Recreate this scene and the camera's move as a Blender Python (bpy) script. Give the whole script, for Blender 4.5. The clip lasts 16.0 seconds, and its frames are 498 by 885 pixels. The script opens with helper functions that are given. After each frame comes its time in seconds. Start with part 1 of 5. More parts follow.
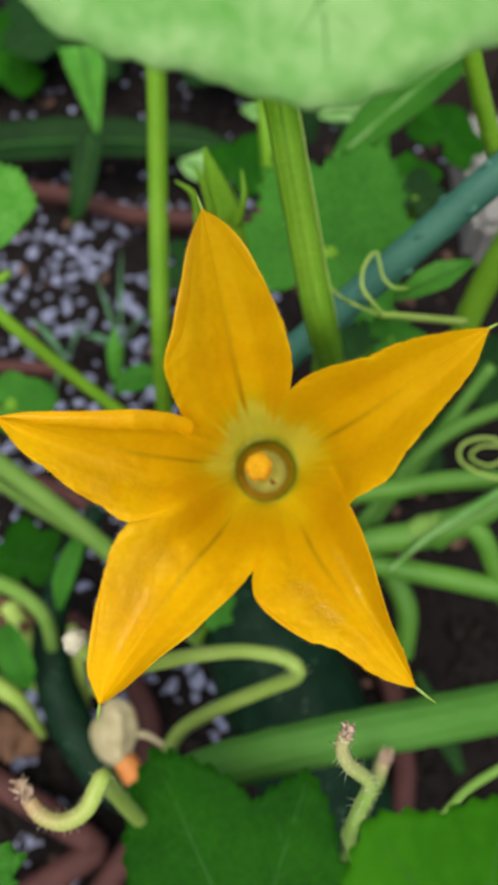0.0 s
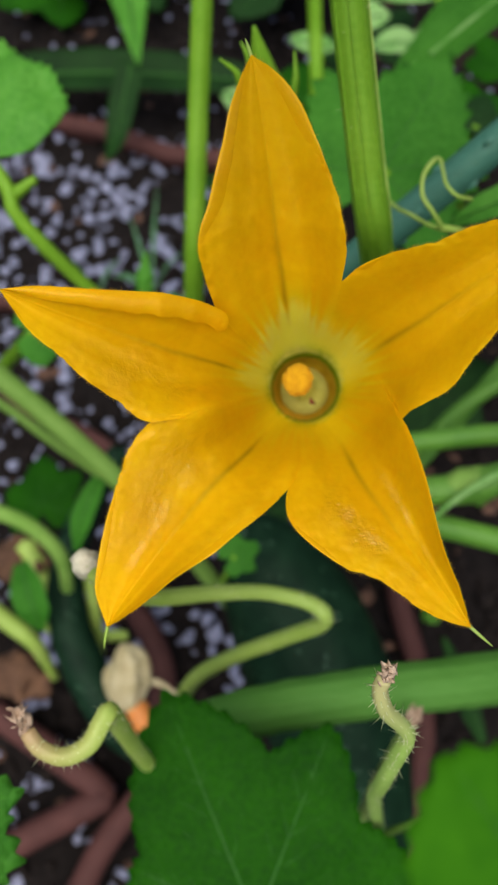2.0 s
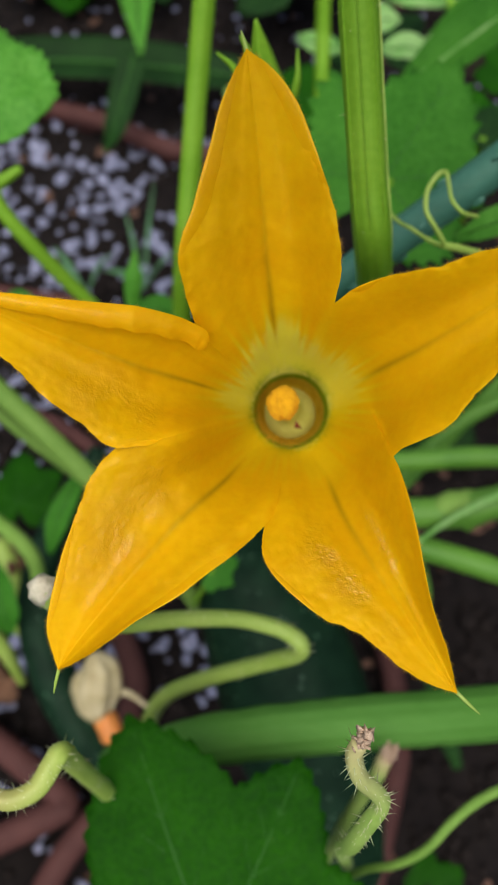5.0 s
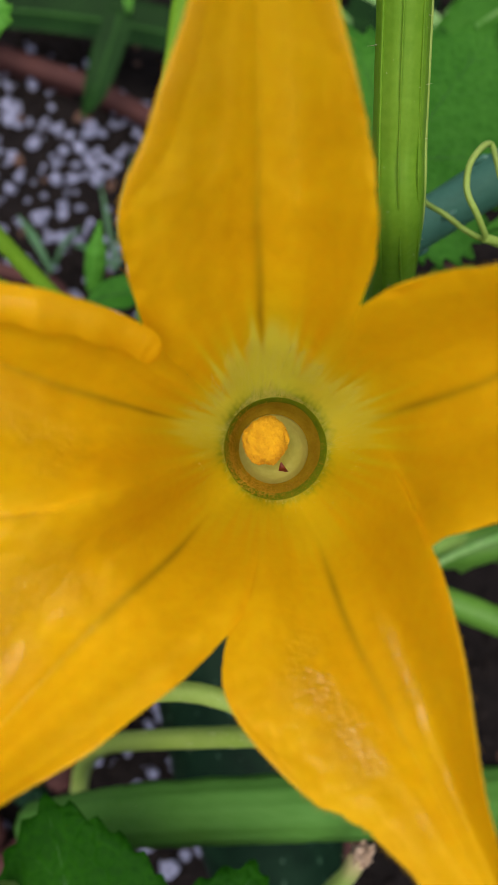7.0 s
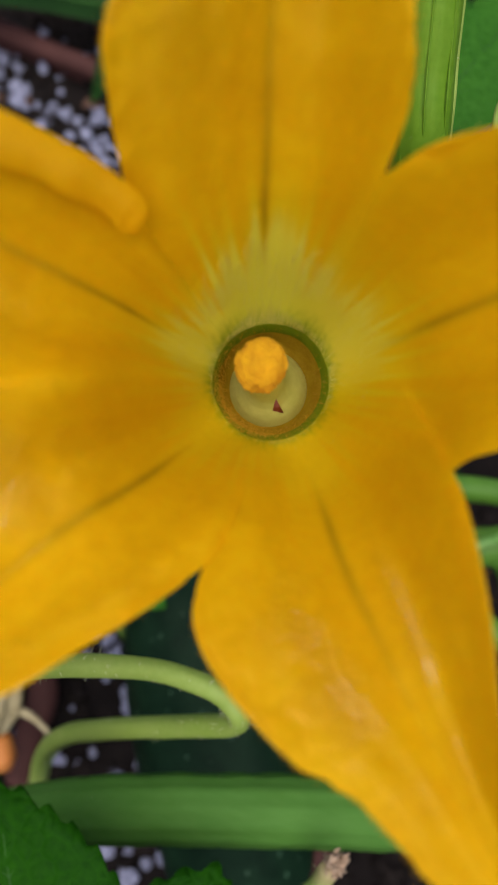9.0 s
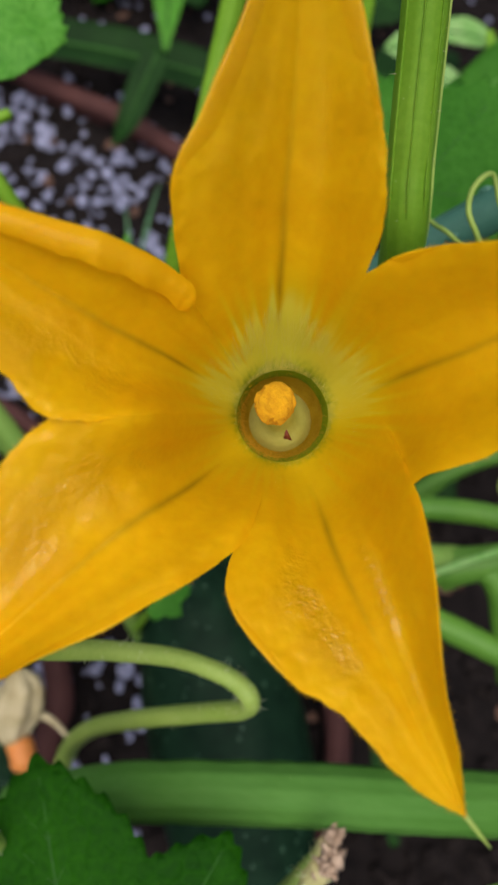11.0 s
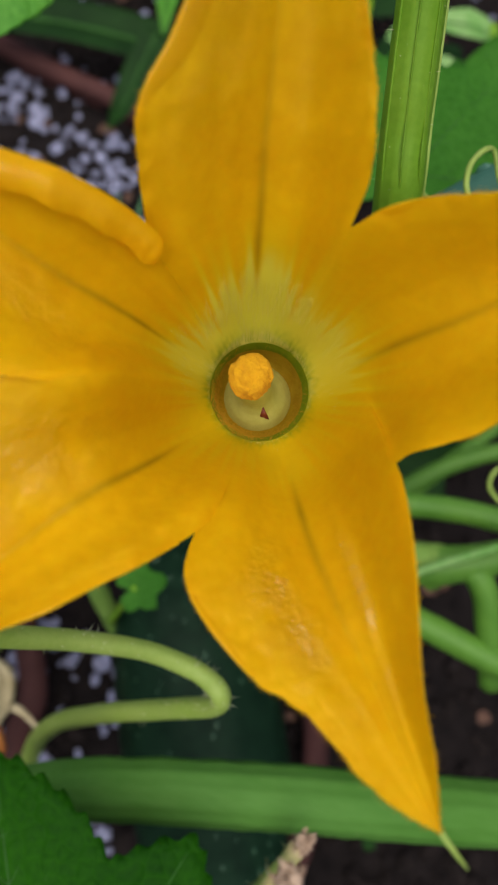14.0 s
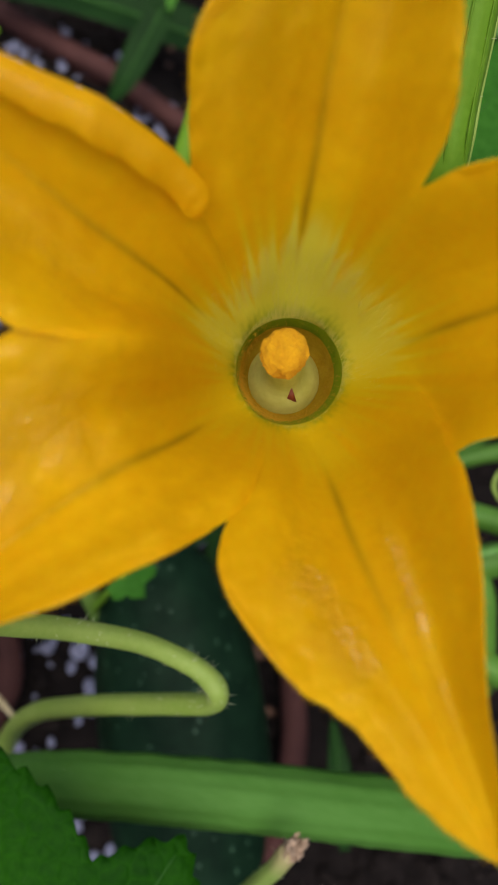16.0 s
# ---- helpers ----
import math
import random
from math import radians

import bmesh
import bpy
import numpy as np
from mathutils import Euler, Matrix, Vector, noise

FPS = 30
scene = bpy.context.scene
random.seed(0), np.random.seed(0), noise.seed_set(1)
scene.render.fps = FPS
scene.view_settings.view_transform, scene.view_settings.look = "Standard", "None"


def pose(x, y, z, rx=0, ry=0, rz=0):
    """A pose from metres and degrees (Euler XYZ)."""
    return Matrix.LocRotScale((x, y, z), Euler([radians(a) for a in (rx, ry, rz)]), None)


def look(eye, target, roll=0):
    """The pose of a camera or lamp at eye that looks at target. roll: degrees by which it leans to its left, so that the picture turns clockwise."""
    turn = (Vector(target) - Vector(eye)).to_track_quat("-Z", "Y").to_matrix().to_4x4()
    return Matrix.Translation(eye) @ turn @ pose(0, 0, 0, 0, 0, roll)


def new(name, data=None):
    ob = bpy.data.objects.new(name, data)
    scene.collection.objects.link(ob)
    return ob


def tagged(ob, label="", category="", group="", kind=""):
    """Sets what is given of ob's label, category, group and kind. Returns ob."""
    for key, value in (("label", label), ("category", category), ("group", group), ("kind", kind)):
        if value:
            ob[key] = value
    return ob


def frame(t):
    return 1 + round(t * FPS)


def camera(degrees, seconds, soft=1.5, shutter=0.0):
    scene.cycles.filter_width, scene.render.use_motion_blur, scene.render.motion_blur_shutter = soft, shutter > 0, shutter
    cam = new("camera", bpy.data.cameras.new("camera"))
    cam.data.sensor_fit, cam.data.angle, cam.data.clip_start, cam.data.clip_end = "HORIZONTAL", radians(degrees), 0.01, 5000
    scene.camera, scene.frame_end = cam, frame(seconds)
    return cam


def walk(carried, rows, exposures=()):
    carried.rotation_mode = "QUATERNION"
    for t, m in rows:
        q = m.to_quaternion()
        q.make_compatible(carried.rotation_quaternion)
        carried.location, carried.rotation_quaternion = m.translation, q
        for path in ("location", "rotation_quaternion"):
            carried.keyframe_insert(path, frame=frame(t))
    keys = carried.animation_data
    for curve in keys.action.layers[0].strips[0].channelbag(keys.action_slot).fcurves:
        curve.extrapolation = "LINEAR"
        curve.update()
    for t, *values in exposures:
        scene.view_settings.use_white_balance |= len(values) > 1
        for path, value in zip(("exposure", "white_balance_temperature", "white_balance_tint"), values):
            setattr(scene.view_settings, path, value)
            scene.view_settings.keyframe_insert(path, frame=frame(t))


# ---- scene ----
cam = camera(35.4, 16.0)
# a phone lens close to its subject: shallow focus held on the flower
cam.data.dof.use_dof = True
cam.data.dof.focus_distance = 0.095
cam.data.dof.aperture_fstop = 37.0

EYE, TILT = 0.45, -64.5
ROWS = [
    (0.0, 0.0000, 0.0000, 0.0000, 0.00, 0.00, 0.00),
    (0.5, -0.0016, 0.0070, -0.0020, 0.24, -0.90, -0.47),
    (1.0, 0.0000, 0.0222, -0.0057, 0.45, -1.70, -1.27),
    (1.5, -0.0040, 0.0299, -0.0056, 1.06, -2.31, -1.99),
    (2.0, -0.0016, 0.0160, -0.0100, 1.99, -2.45, -2.86),
    (2.5, -0.0029, 0.0144, -0.0115, 2.40, -2.43, -3.56),
    (3.0, 0.0007, 0.0166, -0.0098, 2.50, -2.25, -4.37),
    (3.5, -0.0006, 0.0181, -0.0082, 2.46, -2.33, -4.91),
    (4.0, -0.0008, 0.0231, -0.0082, 2.26, -2.19, -5.28),
    (4.5, -0.0007, 0.0236, -0.0061, 1.98, -2.33, -5.44),
    (5.0, -0.0006, 0.0260, -0.0059, 1.31, -2.53, -5.72),
    (7.5, -0.0019, 0.0705, -0.0024, -0.92, -2.99, -10.79),
    (8.0, 0.0009, 0.0739, -0.0081, -1.18, -2.44, -11.91),
    (8.5, 0.0007, 0.0739, -0.0097, -1.32, -2.04, -12.67),
    (11.0, -0.0014, 0.0507, -0.0103, -0.71, 0.05, -13.90),
    (11.5, -0.0014, 0.0427, -0.0106, -0.59, 0.41, -13.89),
    (12.0, -0.0019, 0.0363, -0.0118, -0.62, 0.72, -14.08),
    (12.5, -0.0018, 0.0332, -0.0117, -0.70, 0.68, -14.26),
    (13.0, 0.0017, 0.0421, -0.0061, -0.80, 0.41, -14.53),
    (13.5, 0.0020, 0.0524, -0.0119, -1.07, 0.19, -14.91),
    (14.0, 0.0015, 0.0582, -0.0122, -1.41, 0.06, -15.73),
    (14.5, -0.0002, 0.0627, -0.0133, -2.01, 0.15, -16.59),
    (15.0, -0.0024, 0.0629, -0.0140, -2.55, 0.28, -17.31),
    (15.5, -0.0029, 0.0645, -0.0113, -2.95, 0.30, -17.92),
    (16.0, -0.0032, 0.0655, -0.0149, -3.02, -0.02, -18.36),
]
EXPOSURES = [(0.0, 0.0, 6500, 8), (1.0, -0.08, 6500, 10), (5.0, -0.13, 6500, 12), (7.5, -0.24, 6500, 16), (8.5, -0.30, 6500, 16), (11.0, -0.22, 6500, 16), (12.5, -0.14, 6500, 16), (14.0, -0.28, 6500, 16), (16.0, -0.34, 6500, 16)]
START = pose(0, 0, EYE, TILT)
walk(cam, [(t, START @ pose(x, y, z, 90 + pitch, roll, yaw)) for t, x, y, z, yaw, pitch, roll in ROWS], EXPOSURES)

# ---- light: a bright overcast sky ----
world = bpy.data.worlds.new("sky")
scene.world = world
world.use_nodes = True
wn = world.node_tree.nodes
sky = wn.new("ShaderNodeTexSky")
sky.sky_type, sky.sun_disc = "NISHITA", False
sky.sun_elevation, sky.sun_rotation = radians(74), radians(180)
sky.air_density, sky.dust_density = 1.0, 3.0
wn["Background"].inputs["Strength"].default_value = 0.1
world.node_tree.links.new(sky.outputs["Color"], wn["Background"].inputs["Color"])

sun = new("sun", bpy.data.lights.new("sun", "SUN"))
sun.data.energy, sun.data.angle, sun.data.color = 3.9, radians(72), (1.0, 0.96, 0.88)
sun.matrix_world = look((-0.15, -0.55, 2.0), (0, 0, 0))

# ---- materials ----
def material(name, dark, light, rough=0.5, scale=60.0, fine=600.0, bump=0.1, leafy=0.0, spec=0.5, bump_size=0.0006, per_object=0.0, streak=None, net=0.0):
    """Two-scale mottled surface; leafy gives thin tissue that lets light through; streak stretches the grain along local axes; net: cells per metre of a quilted vein network."""
    m = bpy.data.materials.new(name)
    m.use_nodes = True
    n, l = m.node_tree.nodes, m.node_tree.links
    b = n["Principled BSDF"]
    co = n.new("ShaderNodeTexCoord")
    mp = n.new("ShaderNodeMapping")
    if streak:
        mp.inputs["Scale"].default_value = streak
    l.new(co.outputs["Object"], mp.inputs["Vector"])
    big, small = n.new("ShaderNodeTexNoise"), n.new("ShaderNodeTexNoise")
    big.inputs["Scale"].default_value, big.inputs["Detail"].default_value = scale, 3
    small.inputs["Scale"].default_value, small.inputs["Detail"].default_value = fine, 4
    for q in (big, small):
        l.new(mp.outputs["Vector"], q.inputs["Vector"])
    mixv = n.new("ShaderNodeMix")
    mixv.data_type = "FLOAT"
    mixv.inputs[0].default_value = 0.4
    l.new(big.outputs["Fac"], mixv.inputs[2])
    l.new(small.outputs["Fac"], mixv.inputs[3])
    ramp = n.new("ShaderNodeValToRGB")
    ramp.color_ramp.elements[0].position, ramp.color_ramp.elements[1].position = 0.32, 0.68
    ramp.color_ramp.elements[0].color, ramp.color_ramp.elements[1].color = (*dark, 1), (*light, 1)
    l.new(mixv.outputs[0], ramp.inputs["Fac"])
    col = ramp.outputs["Color"]
    if per_object:
        info, hsv = n.new("ShaderNodeObjectInfo"), n.new("ShaderNodeHueSaturation")
        rng = n.new("ShaderNodeMapRange")
        rng.inputs[3].default_value, rng.inputs[4].default_value = 1 - per_object, 1 + per_object
        l.new(info.outputs["Random"], rng.inputs[0])
        l.new(rng.outputs[0], hsv.inputs["Value"])
        l.new(col, hsv.inputs["Color"])
        col = hsv.outputs["Color"]
    l.new(col, b.inputs["Base Color"])
    b.inputs["Roughness"].default_value = rough
    b.inputs["Specular IOR Level"].default_value = spec
    if bump:
        bp = n.new("ShaderNodeBump")
        bp.inputs["Strength"].default_value, bp.inputs["Distance"].default_value = bump, bump_size
        l.new(mixv.outputs[0], bp.inputs["Height"])
        l.new(bp.outputs["Normal"], b.inputs["Normal"])
    if net:
        cells, wide, quilt = n.new("ShaderNodeTexVoronoi"), n.new("ShaderNodeMapRange"), n.new("ShaderNodeBump")
        cells.feature = "DISTANCE_TO_EDGE"
        cells.inputs["Scale"].default_value = net
        l.new(co.outputs["Object"], cells.inputs["Vector"])
        wide.inputs[2].default_value = 0.22
        l.new(cells.outputs["Distance"], wide.inputs[0])
        quilt.inputs["Strength"].default_value, quilt.inputs["Distance"].default_value = 0.4, 0.0006
        l.new(wide.outputs[0], quilt.inputs["Height"])
        if bump:
            l.new(bp.outputs["Normal"], quilt.inputs["Normal"])
        l.new(quilt.outputs["Normal"], b.inputs["Normal"])
        fade, paler = n.new("ShaderNodeMapRange"), n.new("ShaderNodeMix")
        fade.inputs[2].default_value, fade.inputs[3].default_value, fade.inputs[4].default_value = 0.07, 0.18, 0.0
        l.new(cells.outputs["Distance"], fade.inputs[0])
        paler.data_type = "RGBA"
        l.new(fade.outputs[0], paler.inputs[0])
        l.new(col, paler.inputs[6])
        paler.inputs[7].default_value = (light[0] * 1.3, light[1] * 1.25, light[2] * 1.5, 1)
        col = paler.outputs[2]
        l.new(col, b.inputs["Base Color"])
    if leafy:
        tr, mx = n.new("ShaderNodeBsdfTranslucent"), n.new("ShaderNodeMixShader")
        mx.inputs[0].default_value = leafy
        l.new(col, tr.inputs["Color"])
        l.new(b.outputs[0], mx.inputs[1])
        l.new(tr.outputs[0], mx.inputs[2])
        l.new(mx.outputs[0], n["Material Output"].inputs["Surface"])
    return m


def petal_material():
    """Golden petal: yellow-green near the throat, orange lobes, olive midribs, and glossy puckers where the tissue is blistered."""
    m = material("golden_petal", (0.91, 0.54, 0.0003), (0.98, 0.655, 0.0006), 0.6, 95, 900, 0.25, leafy=0.48, spec=0.2, bump_size=0.0007)
    n, l = m.node_tree.nodes, m.node_tree.links
    b = n["Principled BSDF"]
    src = b.inputs["Base Color"].links[0].from_socket
    at = n.new("ShaderNodeAttribute")
    at.attribute_name = "petal"
    sp = n.new("ShaderNodeSeparateColor")
    l.new(at.outputs["Color"], sp.inputs["Color"])
    for k, tone in enumerate(((0.80, 0.66, 0.035), (0.36, 0.20, 0.004), (0.26, 0.40, 0.008))):
        mx = n.new("ShaderNodeMix")
        mx.data_type = "RGBA"
        mx.inputs[7].default_value = (*tone, 1)
        if k == 0:
            fade = n.new("ShaderNodeValToRGB")
            fade.color_ramp.elements[0].position, fade.color_ramp.elements[1].position = 0.3, 0.88
            fade.color_ramp.elements[0].color, fade.color_ramp.elements[1].color = (0.95, 0.72, 0.003, 1), (0.92, 0.89, 0.10, 1)
            fade.color_ramp.elements.new(0.65).color = (0.93, 0.82, 0.012, 1)
            l.new(sp.outputs[0], fade.inputs["Fac"])
            l.new(fade.outputs["Color"], mx.inputs[7])
        l.new(src, mx.inputs[6])
        l.new(sp.outputs[k], mx.inputs[0])
        src = mx.outputs[2]
    l.new(src, b.inputs["Base Color"])
    for q in n:
        if q.type == "BSDF_TRANSLUCENT":
            l.new(src, q.inputs["Color"])
    # blistered, glossy patches
    co = n.new("ShaderNodeTexCoord")
    patch, pucker = n.new("ShaderNodeTexNoise"), n.new("ShaderNodeTexNoise")
    patch.inputs["Scale"].default_value, patch.inputs["Detail"].default_value = 210, 3
    pucker.inputs["Scale"].default_value, pucker.inputs["Detail"].default_value, pucker.inputs["Distortion"].default_value = 1250, 2.5, 0.3
    pucker.inputs["Roughness"].default_value = 0.65
    l.new(co.outputs["Object"], patch.inputs["Vector"])
    l.new(co.outputs["Object"], pucker.inputs["Vector"])
    lim = n.new("ShaderNodeMapRange")
    lim.inputs[1].default_value, lim.inputs[2].default_value = 0.30, 0.50
    l.new(patch.outputs["Fac"], lim.inputs[0])
    area, high = n.new("ShaderNodeMath"), n.new("ShaderNodeMath")
    area.operation = high.operation = "MULTIPLY"
    l.new(lim.outputs[0], area.inputs[0])
    l.new(at.outputs["Alpha"], area.inputs[1])
    l.new(area.outputs[0], high.inputs[0])
    l.new(pucker.outputs["Fac"], high.inputs[1])
    bp = n.new("ShaderNodeBump")
    bp.inputs["Strength"].default_value, bp.inputs["Distance"].default_value = 1.0, 0.0006
    l.new(high.outputs[0], bp.inputs["Height"])
    l.new(b.inputs["Normal"].links[0].from_socket, bp.inputs["Normal"])
    soft = n.new("ShaderNodeBump")
    soft.inputs["Strength"].default_value, soft.inputs["Distance"].default_value = 0.5, 0.0004
    l.new(high.outputs[0], soft.inputs["Height"])
    l.new(b.inputs["Normal"].links[0].from_socket, soft.inputs["Normal"])
    l.new(soft.outputs["Normal"], b.inputs["Normal"])
    rough = n.new("ShaderNodeMapRange")
    rough.inputs[3].default_value, rough.inputs[4].default_value = 0.62, 0.5
    l.new(area.outputs[0], rough.inputs[0])
    l.new(rough.outputs[0], b.inputs["Roughness"])
    b.inputs["Coat Roughness"].default_value, b.inputs["Coat IOR"].default_value = 0.16, 2.05
    coat = n.new("ShaderNodeMath")
    coat.operation = "MULTIPLY"
    coat.inputs[1].default_value = 1.0
    l.new(area.outputs[0], coat.inputs[0])
    l.new(coat.outputs[0], b.inputs["Coat Weight"])
    l.new(bp.outputs["Normal"], b.inputs["Coat Normal"])
    glint = n.new("ShaderNodeMapRange")
    glint.inputs[3].default_value, glint.inputs[4].default_value = 0.15, 0.3
    l.new(area.outputs[0], glint.inputs[0])
    l.new(glint.outputs[0], b.inputs["Specular IOR Level"])
    return m


def ageing(name, fresh, withered, tip, near, far):
    """A stalk that withers towards its dead end."""
    m = material(name, *fresh, 0.55, 70, 900, 0.25)
    n, l = m.node_tree.nodes, m.node_tree.links
    b = n["Principled BSDF"]
    src = b.inputs["Base Color"].links[0].from_socket
    geo, dist, rng, mx = n.new("ShaderNodeTexCoord"), n.new("ShaderNodeVectorMath"), n.new("ShaderNodeMapRange"), n.new("ShaderNodeMix")
    dist.operation = "DISTANCE"
    dist.inputs[1].default_value = tip
    l.new(geo.outputs["Object"], dist.inputs[0])
    l.new(dist.outputs["Value"], rng.inputs[0])
    rng.inputs[1].default_value, rng.inputs[2].default_value, rng.inputs[3].default_value, rng.inputs[4].default_value = near, far, 1, 0
    mx.data_type = "RGBA"
    mx.inputs[7].default_value = (*withered, 1)
    l.new(src, mx.inputs[6])
    l.new(rng.outputs[0], mx.inputs[0])
    l.new(mx.outputs[2], b.inputs["Base Color"])
    return m


PETAL = petal_material()
THROAT = material("throat_tissue", (0.50, 0.30, 0.012), (0.66, 0.45, 0.028), 0.85, 500, 3000, 0.3, leafy=0.35, spec=0.1)
RING = material("green_throat_ring", (0.19, 0.31, 0.008), (0.32, 0.41, 0.016), 0.85, 400, 2500, 0.3, leafy=0.35, spec=0.1)
NECTARY = material("pale_nectary", (0.52, 0.50, 0.09), (0.64, 0.62, 0.16), 0.6, 200, 1500, 0.1, spec=0.2)
POLLEN = material("pollen_mass", (0.60, 0.30, 0.002), (0.74, 0.41, 0.004), 1.0, 700, 3500, 0.9, bump_size=0.0004)
DOWN = material("orange_petal_down", (0.62, 0.33, 0.004), (0.80, 0.46, 0.01), 0.6, 300, 900, 0.0)
HAIR = material("pale_plant_hair", (0.88, 0.82, 0.16), (0.94, 0.90, 0.26), 0.8, 300, 900, 0.0, leafy=0.5, spec=0.0)
SPINE = material("pale_green_spine", (0.55, 0.62, 0.30), (0.75, 0.78, 0.50), 0.4, 300, 900, 0.0, leafy=0.3)
LEAF = material("squash_leaf_green", (0.00492, 0.05412, 0.00082), (0.01968, 0.1296, 0.00164), 0.65, 45, 700, 0.5, leafy=0.3, spec=0.1, per_object=0.12, net=300)
LEAF_LIGHT = material("light_leaf_green", (0.05, 0.26, 0.014), (0.15, 0.44, 0.055), 0.55, 45, 600, 0.4, leafy=0.35, spec=0.25, per_object=0.15, net=260)
# leaf green darkened to stand for the shade of the plants above
LEAF_SHADED = material("shaded_leaf_green", (0.005, 0.026, 0.004), (0.013, 0.055, 0.008), 0.65, 40, 500, 0.4, leafy=0.15, spec=0.15, per_object=0.15)
VEIN = material("leaf_vein", (0.013, 0.095, 0.002), (0.026, 0.145, 0.004), 0.65, 80, 700, 0.1, leafy=0.1)
STALK = material("green_stalk", (0.118, 0.285, 0.010), (0.19, 0.375, 0.026), 0.5, 60, 900, 0.25, spec=0.22, per_object=0.12)
STALK_MID = material("deep_green_stalk", (0.063, 0.195, 0.024), (0.095, 0.25, 0.045), 0.7, 60, 800, 0.3, spec=0.15, per_object=0.1, streak=(0.3, 1, 1))
STALK_SOFT = material("soft_green_stem", (0.13, 0.265, 0.04), (0.21, 0.36, 0.075), 0.6, 60, 800, 0.3, spec=0.15, per_object=0.15)
SCAR = material("pale_stalk_scar", (0.42, 0.40, 0.26), (0.64, 0.60, 0.46), 0.8, 400, 2000, 0.7)
LEAF_MID = material("mid_green_leaf", (0.022, 0.138, 0.008), (0.075, 0.275, 0.028), 0.6, 45, 600, 0.5, leafy=0.3, spec=0.12, per_object=0.1, net=280)
# pale partly from down, partly from bright light put into the colour
LEAF_PALE = material("pale_lit_downy_leaf", (0.11, 0.36, 0.05), (0.40, 0.63, 0.25), 0.7, 95, 600, 0.5, leafy=0.3, spec=0.2)
GRASS = material("grey_green_grass", (0.07, 0.20, 0.08), (0.17, 0.34, 0.18), 0.7, 80, 600, 0.3, leafy=0.25, spec=0.1)
LEAF_NEAR = material("young_leaf_green", (0.0187, 0.1232, 0.0017), (0.051, 0.221, 0.0051), 0.7, 60, 600, 0.4, leafy=0.35, spec=0.06)
STALK_PALE = material("pale_green_stalk", (0.2668, 0.414, 0.0552), (0.3772, 0.5152, 0.1104), 0.55, 70, 900, 0.25, per_object=0.1)
# stem green with the shade beside the blossom put into the colour
STALK_SHADED = material("shaded_green_stem", (0.053, 0.172, 0.012), (0.105, 0.265, 0.024), 0.6, 60, 800, 0.3, per_object=0.15)
DRIED = material("dried_stalk_end", (0.28, 0.17, 0.10), (0.66, 0.50, 0.36), 0.85, 500, 2500, 0.9, bump_size=0.001)
TAN = material("withered_tan", (0.33, 0.26, 0.11), (0.60, 0.53, 0.32), 0.6, 120, 900, 0.4)
DRYLEAF = material("dry_brown_leaf", (0.045, 0.020, 0.010), (0.16, 0.078, 0.038), 0.85, 120, 900, 0.6)
ORANGE = material("withered_orange", (0.55, 0.16, 0.03), (0.75, 0.30, 0.07), 0.6, 150, 900, 0.3)
SOIL = material("potting_mix", (0.006, 0.005, 0.005), (0.019, 0.015, 0.014), 0.95, 120, 900, 1.0, bump_size=0.004, spec=0.1)
CRUMB = material("soil_crumb", (0.005, 0.004, 0.004), (0.022, 0.017, 0.015), 0.95, 200, 900, 0.8, spec=0.1)
PERLITE = material("white_perlite", (0.12, 0.128, 0.185), (0.37, 0.395, 0.56), 0.9, 250, 1500, 0.8, bump_size=0.001)
BARK = material("bark_chip", (0.05, 0.024, 0.014), (0.15, 0.075, 0.045), 0.85, 150, 900, 0.6)
RIM = material("reddish_brown_plastic", (0.0594, 0.0234, 0.0207), (0.099, 0.0396, 0.0342), 0.75, 70, 900, 0.2, spec=0.2)
STAKE = material("green_coated_stake", (0.032, 0.125, 0.082), (0.058, 0.185, 0.13), 0.5, 60, 800, 0.2, spec=0.5)
FRUIT = material("dark_zucchini_skin", (0.00225, 0.0135, 0.006), (0.009, 0.03375, 0.015), 0.6, 120, 900, 0.2, spec=0.12)
FLECK = material("pale_fruit_fleck", (0.018, 0.07, 0.03), (0.035, 0.11, 0.05), 0.6, 200, 900, 0.0)
WOOD = material("weathered_dark_wood", (0.020, 0.012, 0.009), (0.055, 0.034, 0.026), 0.8, 20, 300, 0.5, streak=(1, 1, 0.1))
CONCRETE = material("grey_concrete", (0.16, 0.15, 0.14), (0.28, 0.27, 0.25), 0.9, 30, 500, 0.5, bump_size=0.001)
SPECK = material("dark_red_speck", (0.16, 0.02, 0.006), (0.26, 0.05, 0.01), 0.6, 500, 2000, 0.2)


# ---- tools ----
def finish(bm, name, mat, parent=None, smooth=True):
    me = bpy.data.meshes.new(name)
    if smooth:
        for f in bm.faces:
            f.smooth = True
    bm.to_mesh(me)
    bm.free()
    me.materials.append(mat)
    ob = new(name, me)
    if parent is not None:
        ob.parent = parent
    return ob


def part(name, bm, mat, parent, label="", kind=""):
    return tagged(finish(bm, name, mat, parent), label, "", "", kind)


def thing(name, label, category, group="", m=None):
    ob = new(name)
    ob.empty_display_size = 0.01
    if m is not None:
        ob.matrix_world = m
    return tagged(ob, label, category, group)


